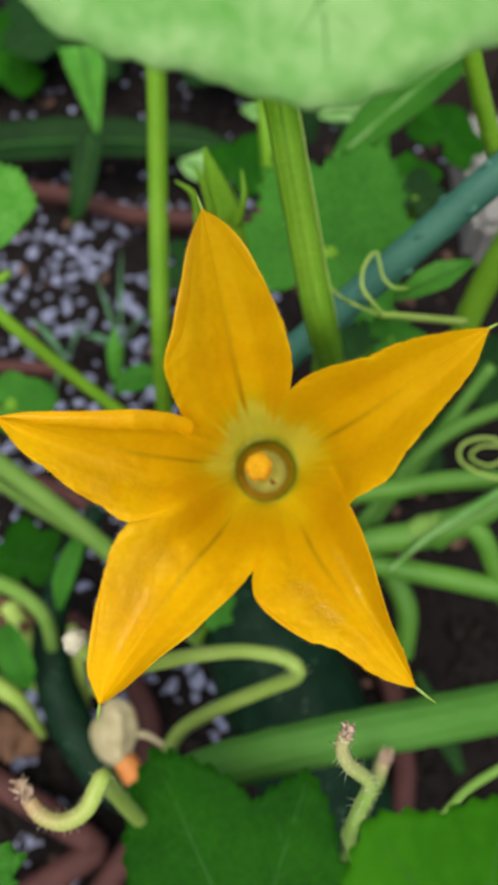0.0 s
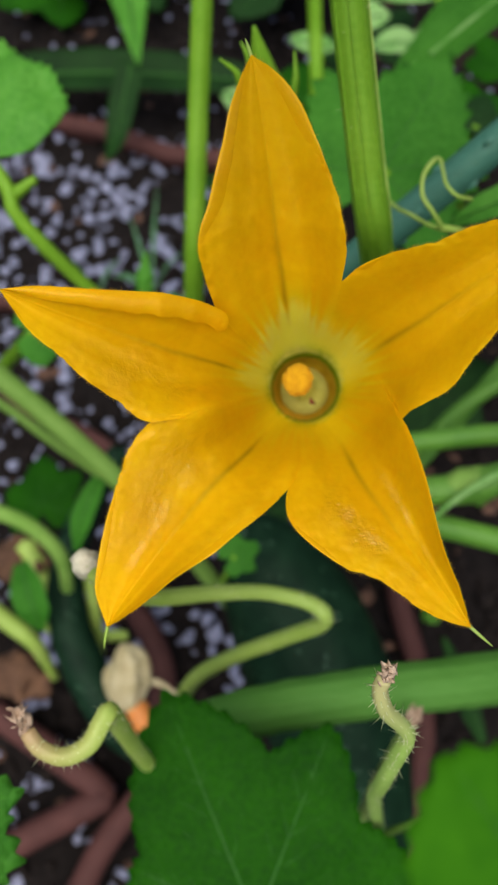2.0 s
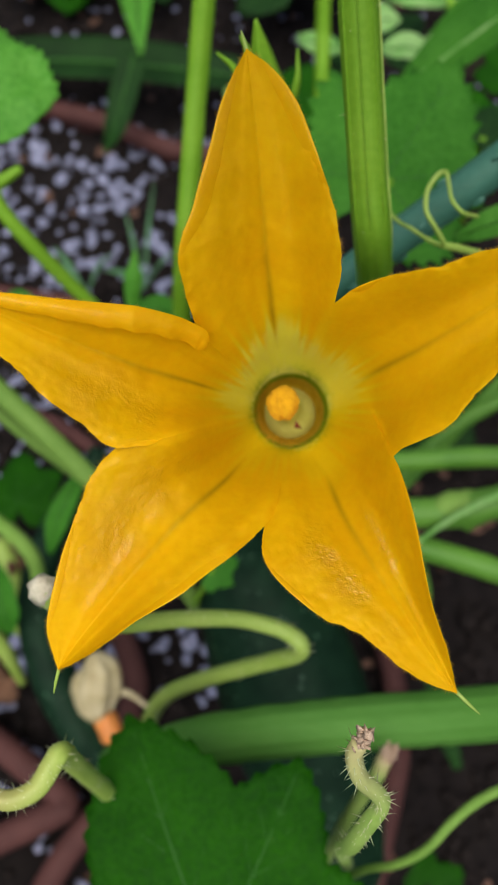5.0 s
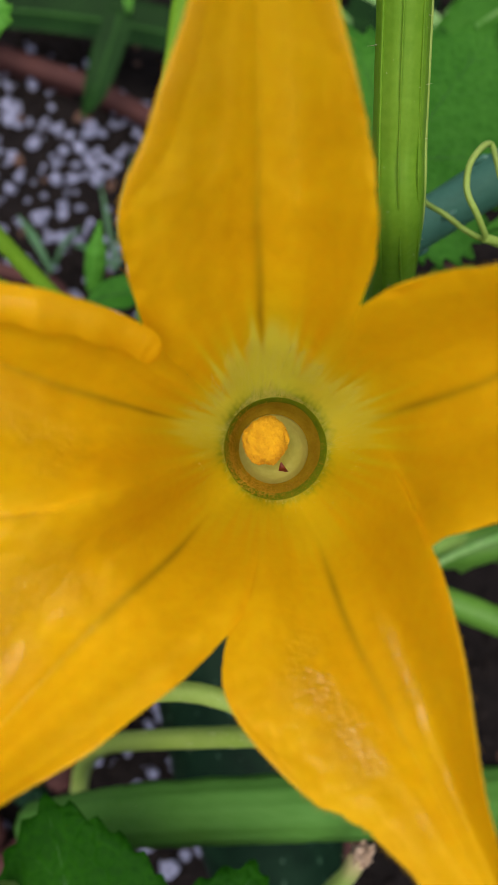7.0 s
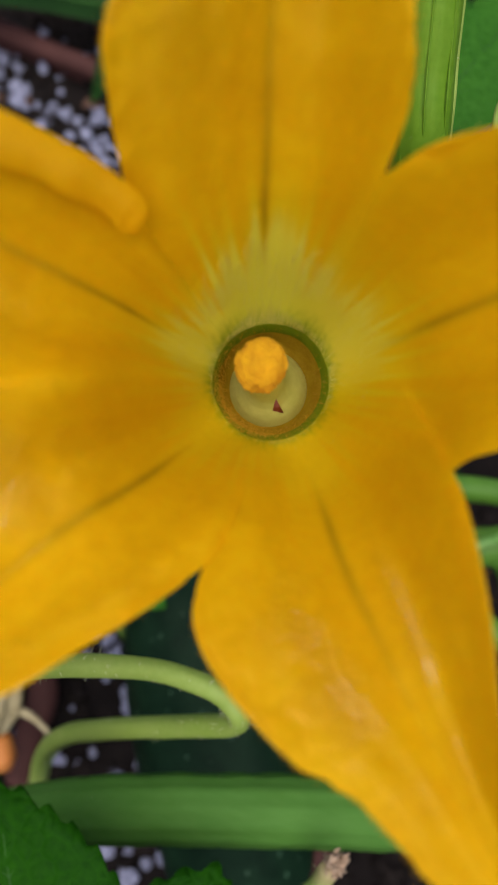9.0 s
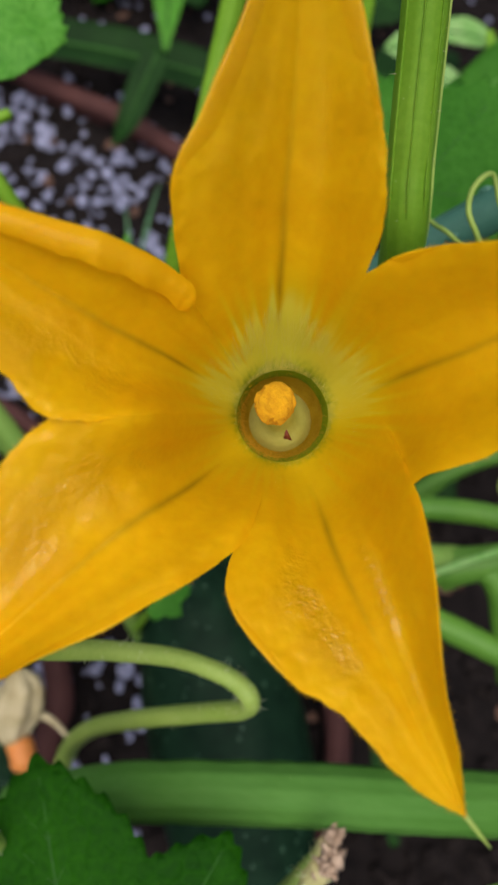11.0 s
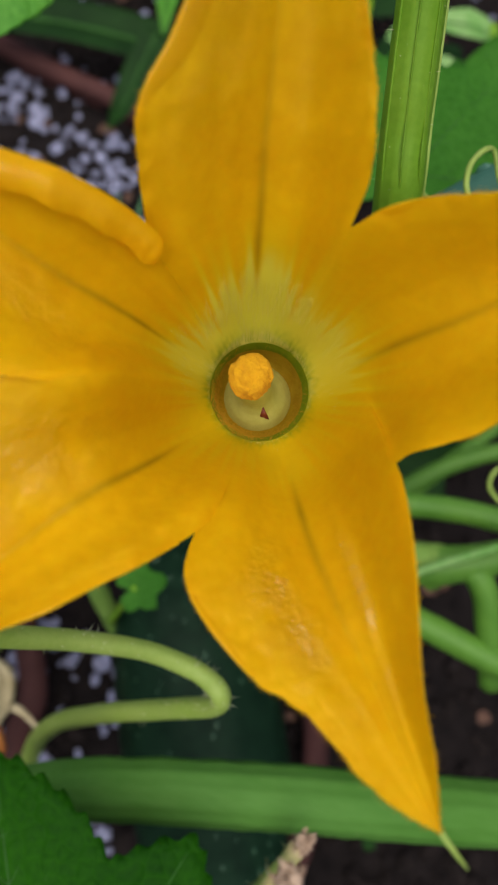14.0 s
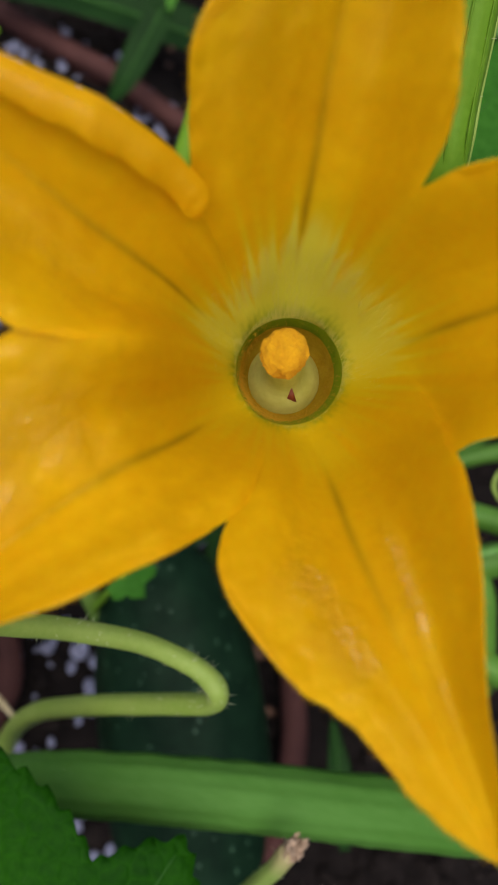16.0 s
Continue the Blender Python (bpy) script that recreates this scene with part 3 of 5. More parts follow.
def petal(name_label, ring_a, ring_b, left, right, tip, sag=0.0, drop=0.0, seed=0, crinkle=0.4, gloss=0.4, silk=500, lip=None, lip_far=None, sheen=((-0.5, 0.25, 1.0), (0.5, 0.25, 1.0))):
    """One petal. ring_a, ring_b: degrees at the throat where it starts; left, right: its edges from the notches outwards, in millimetres; drop lowers
    the tip; lip, lip_far: heights of the left and the right edge; gloss: how blistered it is, in the bands of sheen (place across, width, share); silk: hairs near the throat."""
    nu, nv = 110, 71
    start = [(RING_R * math.cos(radians(a)), RING_R * math.sin(radians(a))) for a in (ring_a, (ring_a + ring_b) / 2, ring_b)]

    def edge(pts):
        first, notch = Vector((*pts[0], 0)), Vector((*pts[1], 0))
        line = [first.lerp(notch, k / 10) for k in range(10)] + spline([(x, y, 0) for x, y in pts[1:]], 10)
        lens = [0.0]
        for a, b in zip(line, line[1:]):
            lens.append(lens[-1] + (b - a).length)
        return [Vector(np.array([np.interp(lens[-1] * (i / (nu - 1)) ** 0.92, lens, [q[k] for q in line]) for k in range(3)])) for i in range(nu)]

    le, re = edge([start[0]] + left + [tip]), edge([start[2]] + right + [tip])
    mid = edge([start[1], (Vector((*start[1], 0)) * 0.8 + Vector((*tip, 0)) * 0.2)[:2], (Vector((*start[1], 0)) * 0.45 + Vector((*tip, 0)) * 0.55)[:2], tip])
    bm = bmesh.new()
    layer = bm.loops.layers.color.new("petal")
    rows, tint = [], {}
    far = math.hypot(*tip)
    for i in range(nu):
        u = i / (nu - 1)
        row = []
        for k in range(nv):
            v = k / (nv - 1) * 2 - 1
            a, b, c = le[i], mid[i], re[i]
            straight = a + (c - a) * (v + 1) / 2
            bowed = (a * (v * (v - 1) / 2) + b * (1 - v * v) + c * (v * (v + 1) / 2))
            p = straight * 0.35 + bowed * 0.65
            arc = max(0.0, 1 - u * 7)
            turn = radians(ring_a + (ring_b - ring_a) * (k / (nv - 1)))
            p = p.lerp(Vector((RING_R * math.cos(turn), RING_R * math.sin(turn), 0)), arc)
            r = p.length
            rise = flare(r) + (valley(r) - flare(r)) * (0.5 + 0.5 * math.cos(math.pi * abs(v) ** 1.35)) * (1 - u ** 5)
            z = rise - sag * min(1, max(0, (r - 11) / 8)) * (1 - v ** 4 * min(1, max(0, (24 - r) / 6))) - drop * max(0, r - 18) / (far - 18)
            for heights, part_of in ((lip, -v), (lip_far, v)):
                if heights and part_of > 0:
                    z += part_of ** 1.2 * min(1, max(0, (r - 7) / 2)) * (1 - max(0, (u - 0.6) / 0.4) ** 2) * (float(np.interp(r, *heights)) - z)
            loose = min(1, max(0, (r - 13) / 8)) * (1 - u ** 6)
            body = min(1, max(0, (r - 7) / 9)) * (1 - u) ** 0.6
            # cupped lobes, a sunk midrib, thin ribs beside it and wavy crinkled edges
            z += loose * (0.8 * abs(v) ** 4) + body * ((0.2 + 0.3 * gloss) * math.exp(-((abs(v) - 0.27) / 0.11) ** 2) + (0.12 + 0.1 * gloss) * math.exp(-((abs(v) - 0.66) / 0.12) ** 2) - 0.5 * math.exp(-(v / 0.08) ** 2))
            q = Vector((p.x * 0.16, p.y * 0.16, 1.7))
            z += body * crinkle * (0.9 * noise.noise(q * 1.5) + 0.45 * noise.noise(q * 4.5) + gloss * (1 - v ** 4) * (0.30 * noise.noise(q * 9) + 0.16 * noise.noise(q * 17))) + loose * 0.4 * abs(v) ** 6 * noise.noise(q * 9)
            if abs(v) > 0.94 and r > 18:
                p = p + Vector((noise.noise(q * 5) + 0.4 * noise.noise(q * 14), noise.noise(q * 5 + Vector((5, 5, 5))), 0)) * 0.2 * loose
            vert = bm.verts.new(Vector((p.x, p.y, z)) * MM)
            streak = noise.noise(Vector((p.x / r * 16, p.y / r * 16, u * 3)))
            near = max(0.0, min(1.0, (18.5 + 2.8 * math.exp(-(v / 0.5) ** 2) + 1.6 * upper(p) - r + 2.4 * streak) / 11))
            rib = (0.75 * math.exp(-(v / (0.045 + 0.03 * u)) ** 2) + 0.26 * math.exp(-(v / 0.14) ** 2)) * max(0, 1 - u * 1.15) ** 0.8 * min(1, max(0, (r - 9) / 5))
            rib += 0.30 * math.exp(-((abs(v) - 0.45) / 0.05) ** 2) * max(0, 0.7 - u) * min(1, max(0, (r - 9) / 5))
            shine = gloss * min(1, max(0, (r - 13) / 5)) * min(1, max(0, (0.78 - u) / 0.25)) * min(1.0, sum(h * math.exp(-((v - v0) / wide) ** 2) for v0, wide, h in sheen))
            tint[vert] = (near * (0.76 + 0.24 * upper(p) ** 0.7), min(1.0, rib), max(0.0, min(1.0, (7.6 + 0.5 * upper(p) - r + 0.5 * noise.noise(q * 14)) / 1.9)), min(1.0, shine))
            row.append(vert)
        rows.append(row)
    for a, b in zip(rows, rows[1:]):
        for k in range(nv - 1):
            try:
                bm.faces.new((a[k], b[k], b[k + 1], a[k + 1]))
            except ValueError:
                pass
    for f in bm.faces:
        for lp in f.loops:
            lp[layer] = tint[lp.vert]
    bmesh.ops.recalc_face_normals(bm, faces=bm.faces[:])
    if sum(f.normal.z for f in bm.faces) < 0:
        bmesh.ops.reverse_faces(bm, faces=bm.faces[:])
    edges = [[r[k].co.copy() for r in rows] for k in (0, nv - 1)]
    spots = [[q.co.copy() for q in r] for r in rows]
    ob = thicken(part("petal", bm, PETAL, flower, name_label), 0.00006, False)
    # short orange down along the edges, silky pale hairs that lie outwards round the throat
    rng = random.Random(seed)
    hb = bmesh.new()
    inner = [r[nv // 2] for r in spots]
    for line in edges:
        for a, b, c in zip(line[33:-1], line[34:], inner[33:]):
            for _ in range(4):
                p = a.lerp(b, rng.random())
                w = (b - a).normalized().cross(Vector((0, 0, 1)))
                w = w if w.dot(a - c) > 0 else -w
                spike(hb, p, w + Vector((rng.uniform(-.6, .6), rng.uniform(-.6, .6), rng.uniform(-.4, .2))), rng.uniform(0.2, 0.65) * MM, 0.020 * MM)
    part("petal_down", hb, DOWN, ob, "short orange down", "stuff")
    hb = bmesh.new()
    made = 0
    while made < silk:
        f, k = rng.random(), rng.randrange(1, nv - 1)
        turned = upper(spots[15][k])
        if rng.random() > 0.06 + turned:
            continue
        reach = 8.4 + 5.2 * turned * (0.45 + 0.55 * math.exp(-((k / (nv - 1) - 0.5) / 0.42) ** 2))
        ragged = spots[15][k].normalized() * 6
        reach = 7.3 + (reach - 7.3) * (0.75 + 0.6 * noise.noise(ragged) + 0.3 * noise.noise(ragged * 4))
        r = 7.3 + (reach - 7.3) * f ** 1.6
        i = next((i for i in range(1, nu - 4) if spots[i][k].length / MM > r or math.hypot(spots[i][k].x, spots[i][k].y) / MM > r), 1)
        p = spots[i][k].lerp(spots[i][k + 1], rng.random()).lerp(spots[i + 1][k], rng.random())
        w = (spots[i + 2][k] - spots[i][k]).normalized()
        lift = Vector((-p.x, -p.y, 0)).normalized() * 0.16 + Vector((0, 0, 0.05))
        spike(hb, p, w + lift + w.cross(Vector((0, 0, 1))) * rng.uniform(-0.22, 0.22), rng.uniform(1.8, 3.8) * (0.45 + 0.55 * turned) * MM, rng.uniform(0.007, 0.012) * MM)
        made += 1
    part("silk", hb, HAIR, ob, "silky pale hairs near the throat", "stuff")
    return ob, Vector((*tip, flare(far) - sag - drop)) * MM, spots


def thread(tip, way, length):
    bm = bmesh.new()
    w = Vector(way).normalized() * MM
    tube(bm, [tip - w * 0.8 - Vector((0, 0, 0.0007)), tip + w * length * 0.5 - Vector((0, 0, 0.0006)), tip + w * length - Vector((0, 0, 0.0012))], (0.00028, 0.00022, 0.00008), 8, 4)
    return part("petal_thread", bm, STALK_PALE, flower, "short green thread at the petal tip")


# petals in turn round the flower; FOLD: heights of the rolled edge
FOLD = ((8, 10.4, 12.8, 15.7, 20.3, 24, 31.3, 38.7, 46), (-1, 6, 11.5, 16.0, 23.0, 27.3, 31.0, 33.5, 35.0))
ROLL = ((13, 15.7, 18, 20.3, 24, 31.3, 38.7, 46), (19.0, 20.3, 22.3, 24.6, 28.0, 31.2, 33.6, 35.0))
LOW = ((7, 8, 10.4, 12.8, 15.7, 20, 26, 36, 52), (-2, 1, 9.5, 14.5, 17.5, 22.5, 27.2, 31.5, 35))
top, tip_top, top_skin = petal("upright golden petal", 152, 68,
                   [(-14.3, 9.3), (-15.9, 13.7), (-16.8, 17.8), (-15.4, 23.3), (-14.1, 28.8), (-12.9, 34.5), (-11.6, 38.4)],
                   [(3.3, 14.4), (3.4, 18.8), (1.8, 24.8), (-0.5, 29.4), (-3.4, 34.7), (-6.6, 38.5)], (-10.5, 41.0), 2.0, 0, 1, 0.45, 0.15, 2600, ((8, 10.4, 12.8, 15.7, 19, 24, 31, 40, 52), (-1, 6, 11.5, 16.0, 21, 26.3, 29.5, 32.2, 34.5)))
right, tip_right, right_skin = petal("long pointed golden petal", 68, -24,
                     [(3.3, 14.3), (6.1, 16.4), (10.8, 18.0), (15.0, 19.0), (19.1, 20.8), (23.9, 21.9), (28.7, 22.6)],
                     [(12.2, -2.2), (12.8, -4.7), (14.1, -3.3), (16.4, -1.8), (18.9, 0.2), (21.4, 4.4), (24.4, 8.6), (27.5, 12.7), (30.5, 17.2)], (32.5, 22.8), 0, 0, 2, 0.45, 0.25, 520)
low, tip_low, low_skin = petal("drooping golden petal with a glossy sheen", -24, -92,
                   [(12.2, -2.2), (14.2, -7.5), (15.7, -12.1), (17.0, -17.5), (18.3, -22.0), (20.0, -26.3)],
                   [(-1.0, -12.2), (-2.5, -15.2), (-2.8, -18.7), (-1.0, -21.3), (1.8, -23.3), (5.7, -25.4), (10.3, -26.6), (15.3, -29.5), (18.9, -30.7)], (21.6, -31.1), 0, 0, 3, 0.5, 1.0, 140, None, LOW, ((-0.62, 0.1, 0.5), (-0.3, 0.1, 1.0), (0.42, 0.22, 1.0)))
left, tip_left, left_skin = petal("broad golden petal with a glossy sheen", -92, -168,
                    [(-1.0, -12.2), (-1.9, -15.0), (-4.9, -18.0), (-8.8, -21.0), (-13.3, -24.6), (-17.8, -27.7), (-23.1, -32.4)],
                    [(-16.2, -4.9), (-17.9, -5.4), (-21.6, -6.4), (-24.6, -9.9), (-25.9, -14.0), (-27.2, -19.3), (-28.2, -24.7), (-28.7, -30.4)], (-27.1, -35.7), 0, 8, 4, 0.5, 0.8, 140, (LOW[0], tuple(h + 0.5 for h in LOW[1])), None, ((0.52, 0.3, 1.0), (-0.6, 0.15, 0.3)))
side, tip_side, _ = petal("golden petal with its upper edge folded over", 152, 192,
                       [(-14.3, 9.3), (-15.4, 9.9), (-16.9, 10.5), (-21.2, 10.8), (-29.4, 10.4), (-36.5, 10.2)],
                       [(-16.2, -4.9), (-18.8, -6.2), (-22.8, -6.6), (-26.3, -4.2), (-30.4, -1.5), (-33.8, 1.4), (-37.7, 4.5)], (-41.5, 9.5), 0.8, 0, 5, 0.45, 0.6, 400, FOLD, None, ((0.55, 0.35, 1.0),))


def folded_edge(parent, crest, widths, heights):
    """The edge of a petal rolled over towards its middle: a plump strip along the crest line, rounded at its inner end."""
    line = spline([(x, y, 0) for x, y in crest], 14)
    n, seg = len(line), 12
    bm = bmesh.new()
    layer = bm.loops.layers.color.new("petal")
    rows = []
    for i, p in enumerate(line):
        d = (line[min(i + 1, n - 1)] - line[max(i - 1, 0)]).normalized()
        s = Vector((-d.y, d.x, 0))
        s = s if s.y < 0 else -s
        w = along(widths, i, n) * (1 + 0.10 * noise.noise(p * 0.45))
        cap = math.sqrt(max(0.0, 1 - (1 - min(1.0, (p - line[0]).length / 1.6)) ** 2))
        h = float(np.interp(p.length, *heights))
        row = []
        for k in range(seg + 1):
            a = k / seg
            up = math.sin(math.pi * (0.10 + 0.86 * a)) ** 0.7 * (0.5 + 0.16 * w) * (0.03 + 0.97 * cap)
            fall = -0.10 * a ** 2 * w
            row.append(bm.verts.new((p + s * w * (0.5 + cap * (a - 0.5)) + Vector((0, 0, h + up + fall + 0.06 * noise.noise(p * 1.3 + Vector((a * 3, 0, 0))))) * 1.0) * MM))
        rows.append(row)
    for a, b in zip(rows, rows[1:]):
        for k in range(seg):
            f = bm.faces.new((a[k], b[k], b[k + 1], a[k + 1]))
            for lp in f.loops:
                # paler tint: the underside's own tone plus sky light put into the colour
                lp[layer] = (0.4, 0, 0, 0.15)
    bmesh.ops.recalc_face_normals(bm, faces=bm.faces[:])
    if sum(f.normal.z for f in bm.faces) < 0:
        bmesh.ops.reverse_faces(bm, faces=bm.faces[:])
    return thicken(part("folded_edge", bm, PETAL, parent, "plump golden edge rolled over the petal"), 0.00006, False)




folded_edge(side, [(-12.0, 8.9), (-13.2, 9.55), (-14.7, 10.1), (-16.9, 10.6), (-21.2, 10.9), (-25.3, 10.7), (-29.4, 10.5), (-36.5, 10.3), (-41.0, 9.6)], (3.2, 2.9, 2.7, 3.0, 3.1, 2.9, 2.4, 1.6, 0.15), ROLL)


def turned_rim(parent, skin, far_side, first, last, widths):
    """A narrow turned-up rim along a stretch of a petal's edge."""
    nu, nv, seg = len(skin), len(skin[0]), 8
    lo, hi = int(first * (nu - 1)), int(last * (nu - 1))
    edge, inward = (nv - 1, -9) if far_side else (0, 9)
    bm = bmesh.new()
    layer = bm.loops.layers.color.new("petal")
    rows = []
    for i in range(lo, hi + 1):
        f = (i - lo) / (hi - lo)
        about = [skin[j] for j in range(max(0, i - 4), min(nu, i + 5))]
        p = sum((q[edge] for q in about), Vector()) / len(about)
        s = (sum((q[edge + inward] for q in about), Vector()) / len(about) - p).normalized()
        w = along(widths, i - lo, hi - lo + 1) * MM * (1 + 0.12 * noise.noise(p * 250))
        lift = math.sqrt(max(0.0, math.sin(math.pi * min(0.98, max(0.02, f)))))
        rows.append([bm.verts.new(p - s * 0.00012 + s * w * k / seg + Vector((0, 0, (0.06 + 190 * w * math.sin(math.pi * (0.08 + 0.92 * (k / seg) ** 0.62)) ** 0.8) * lift * MM))) for k in range(seg + 1)])
    for a, b in zip(rows, rows[1:]):
        for k in range(seg):
            f = bm.faces.new((a[k], b[k], b[k + 1], a[k + 1]))
            for lp in f.loops:
                # paler tint stands in for the light that the rim catches
                lp[layer] = (0.4, 0, 0, 0.15)
    bmesh.ops.recalc_face_normals(bm, faces=bm.faces[:])
    if sum(f.normal.z for f in bm.faces) < 0:
        bmesh.ops.reverse_faces(bm, faces=bm.faces[:])
    return thicken(part("turned_rim", bm, PETAL, parent), 0.00006, False)


turned_rim(top, top_skin, False, 0.40, 0.95, (0.3, 1.8, 2.3, 2.1, 1.8, 1.3, 0.3))
turned_rim(top, top_skin, True, 0.52, 0.95, (0.3, 1.0, 1.7, 1.9, 1.4, 0.3))
turned_rim(right, right_skin, False, 0.24, 0.37, (1.1, 1.4, 0.8, 0.2))
turned_rim(low, low_skin, False, 0.24, 0.95, (1.4, 2.0, 1.7, 1.2, 0.9, 0.6, 0.2))
turned_rim(low, low_skin, True, 0.30, 0.55, (0.2, 0.7, 0.8, 0.2))
turned_rim(left, left_skin, False, 0.26, 0.88, (0.5, 1.2, 1.4, 1.3, 1.0, 0.7, 0.2))
turned_rim(left, left_skin, True, 0.55, 0.90, (0.2, 0.8, 1.1, 0.9, 0.2))
thread(tip_low, (1, -0.8, 0), 4.2)
thread(tip_left, (-0.15, -1, 0), 3.6)
thread(tip_right, (1, 0.5, -0.3), 2.5)
thread(tip_top, (-0.35, 1, -0.2), 3.0)
thread(tip_side, (-1, 0.1, -0.2), 3.0)


def lathe(bm, profile, seg=48, lumpy=0.0):
    """A turned form; profile: (radius, height) in millimetres."""
    rows = []
    for r, z in profile:
        row = []
        for k in range(seg):
            a = 2 * math.pi * k / seg
            q = r * (1 + lumpy * noise.noise(Vector((math.cos(a) * 2, math.sin(a) * 2, z))))
            row.append(bm.verts.new(Vector((q * math.cos(a), q * math.sin(a), z)) * MM))
        rows.append(row)
    for a, b in zip(rows, rows[1:]):
        for k in range(seg):
            bm.faces.new((a[k], a[(k + 1) % seg], b[(k + 1) % seg], b[k]))
    return rows


WALL = ((-7.4, -7.0, -6.2, -5.0, -3.6, -2.4, -1.2, -0.4, 0.12), (3.0, 4.1, 4.75, 5.2, 5.5, 5.7, 5.92, 6.12, 6.35))
bm = bmesh.new()
lathe(bm, [(float(np.interp(z, *WALL)), z) for z in (0.12, -0.15, -0.5, -0.9, -1.4, -2.0, -2.6, -3.2)], lumpy=0.02)
part("throat_ring", bm, RING, flower, "olive green ring at the mouth of the throat").location.z = SINK * MM
bm = bmesh.new()
rows = lathe(bm, [(float(np.interp(z, *WALL)) - 0.03, z) for z in (-2.7, -3.2, -3.6, -4.0, -4.8, -5.6, -6.3, -6.9, -7.4)], lumpy=0.03)
bm.faces.new(rows[-1])
part("throat", bm, THROAT, flower, "deep brownish yellow throat").location.z = SINK * MM
bm = bmesh.new()
tube(bm, [Vector(q) * MM for q in ((0.1, -0.5, -12.3), (0.1, -0.5, -11.2), (0.0, -0.4, -10.0), (-0.2, -0.2, -8.6), (-0.5, 0.1, -6.6), (-1.4, 0.9, -0.8))], (0.0046, 0.0044, 0.0037, 0.0027, 0.0021, 0.0018), 32, 8)
stamen = part("stamen", bm, NECTARY, flower, "pale stalk of the stamen, swelling to a yellow-green cushion at its base")
# the pollen head is blunt, lopsided and crusted with grains
bm = bmesh.new()
bmesh.ops.create_icosphere(bm, subdivisions=5, radius=1)
rng = random.Random(31)
crust = []
for v in bm.verts:
    q = v.co.copy()
    swell = 1 + 0.16 * noise.noise(q * 1.7) + 0.07 * noise.noise(q * 4) + 0.035 * noise.noise(q * 11) + 0.03 * noise.noise(q * 24)
    narrow = 1 - 0.22 * max(0.0, -q.y) ** 2
    v.co = Vector((-1.5 + q.x * 2.6 * swell * narrow, 1.0 + q.y * 2.65 * swell, 1.2 + q.z * 2.3 * swell)) * MM
    if rng.random() < 0.22 and q.z > -0.5:
        crust.append(v.co.copy())
for c in crust:
    g = bmesh.ops.create_icosphere(bm, subdivisions=1, radius=rng.uniform(0.04, 0.10) * MM)["verts"]
    for v in g:
        v.co += c
part("anther", bm, POLLEN, stamen, "bright orange-yellow pollen head")
bm = bmesh.new()
scrap = [bm.verts.new(Vector(v) * MM) for v in ((0.95, -1.45, -1.5), (2.3, -2.8, -3.9), (1.0, -2.95, -3.5))]
below = [bm.verts.new(v.co - Vector((0, 0, 0.0006))) for v in scrap]
bm.faces.new(scrap)
bm.faces.new(below[::-1])
for k in range(3):
    bm.faces.new((scrap[k], below[k], below[(k + 1) % 3], scrap[(k + 1) % 3]))
part("speck", bm, SPECK, flower, "tiny dark red speck on the pale cushion").location.z = SINK * MM

# dense short hairs round the mouth of the throat
rng = random.Random(9)
bm = bmesh.new()
for k in range(1100):
    a = radians(rng.gauss(255, 55) if k % 5 else rng.uniform(0, 360))
    z = rng.uniform(-5.5, 0.1)
    r = float(np.interp(z, *WALL)) - 0.02
    p = Vector((r * math.cos(a), r * math.sin(a), z)) * MM
    spike(bm, p, Vector((-math.cos(a), -math.sin(a), 0.8)) + Vector((rng.uniform(-.5, .5), rng.uniform(-.5, .5), 0)), rng.uniform(0.25, 0.7) * MM, 0.020 * MM)
part("throat_hairs", bm, DOWN, flower, "short golden hairs round the throat", "stuff").location.z = SINK * MM
rng = random.Random(10)
bm = bmesh.new()
for k in range(1000):
    a = radians(rng.gauss(225, 38))
    z = rng.uniform(-6.3, -0.3)
    r = float(np.interp(z, *WALL)) - rng.uniform(0.0, 0.12)
    for q in bmesh.ops.create_icosphere(bm, subdivisions=1, radius=rng.uniform(0.03, 0.085) * MM)["verts"]:
        q.co += Vector((r * math.cos(a), r * math.sin(a), z)) * MM
part("pollen_dust", bm, POLLEN, flower, "spilt orange pollen grains", "stuff").location.z = SINK * MM

# green outside of the tube and the flower stalk behind it
bm = bmesh.new()
lathe(bm, [(7.6, -3.5), (7.2, -8), (6.4, -13), (4.4, -17), (2.8, -19)], 32)
part("calyx", bm, STALK_PALE, flower, "pale green calyx tube behind the petals")
bm = bmesh.new()
tube(bm, [Vector(q) * MM for q in ((0, 0, -18), (1, -3, -42), (4, -2, -95), (6, 12, -160), (8, 70, -260))], (0.0030, 0.0032, 0.0038), 15, 6, 5, 0.06)
part("pedicel", bm, STALK, flower, "green flower stalk")

# ---- stalks and leaves round the flower ----
# tall fluted stalk with its leaf high above the bed
squash_leaf("large pale green squash leaf on a tall fluted stalk", (0.0037, 0.0650, 0.4234), BACK * 1.0 + UP * 0.15, -UP * 1.0 + RIGHT * 0.06, 0.0255, LEAF_PALE,
            lobes=((0, 1.0, 34), (46, 1.02, 36), (-46, 1.0, 36), (100, 1.0, 50), (-100, 1.0, 50)), base=0.92, tooth=0.012,
            stem=[(0.0344, 0.1217, 0.1967), (0.0228, 0.1078, 0.2661), (0.0163, 0.0981, 0.3037), (0.0130, 0.1037, 0.3163), (0.0103, 0.1110, 0.3265), (0.0080, 0.1171, 0.3353), (0.0056, 0.1232, 0.3449), (0.0023, 0.1278, 0.3585), (0.0049, 0.1034, 0.4052)],
            radii=(0.0040, 0.0034, 0.0032, 0.0031, 0.003), seed=1, hairs=150, dome=0.1)
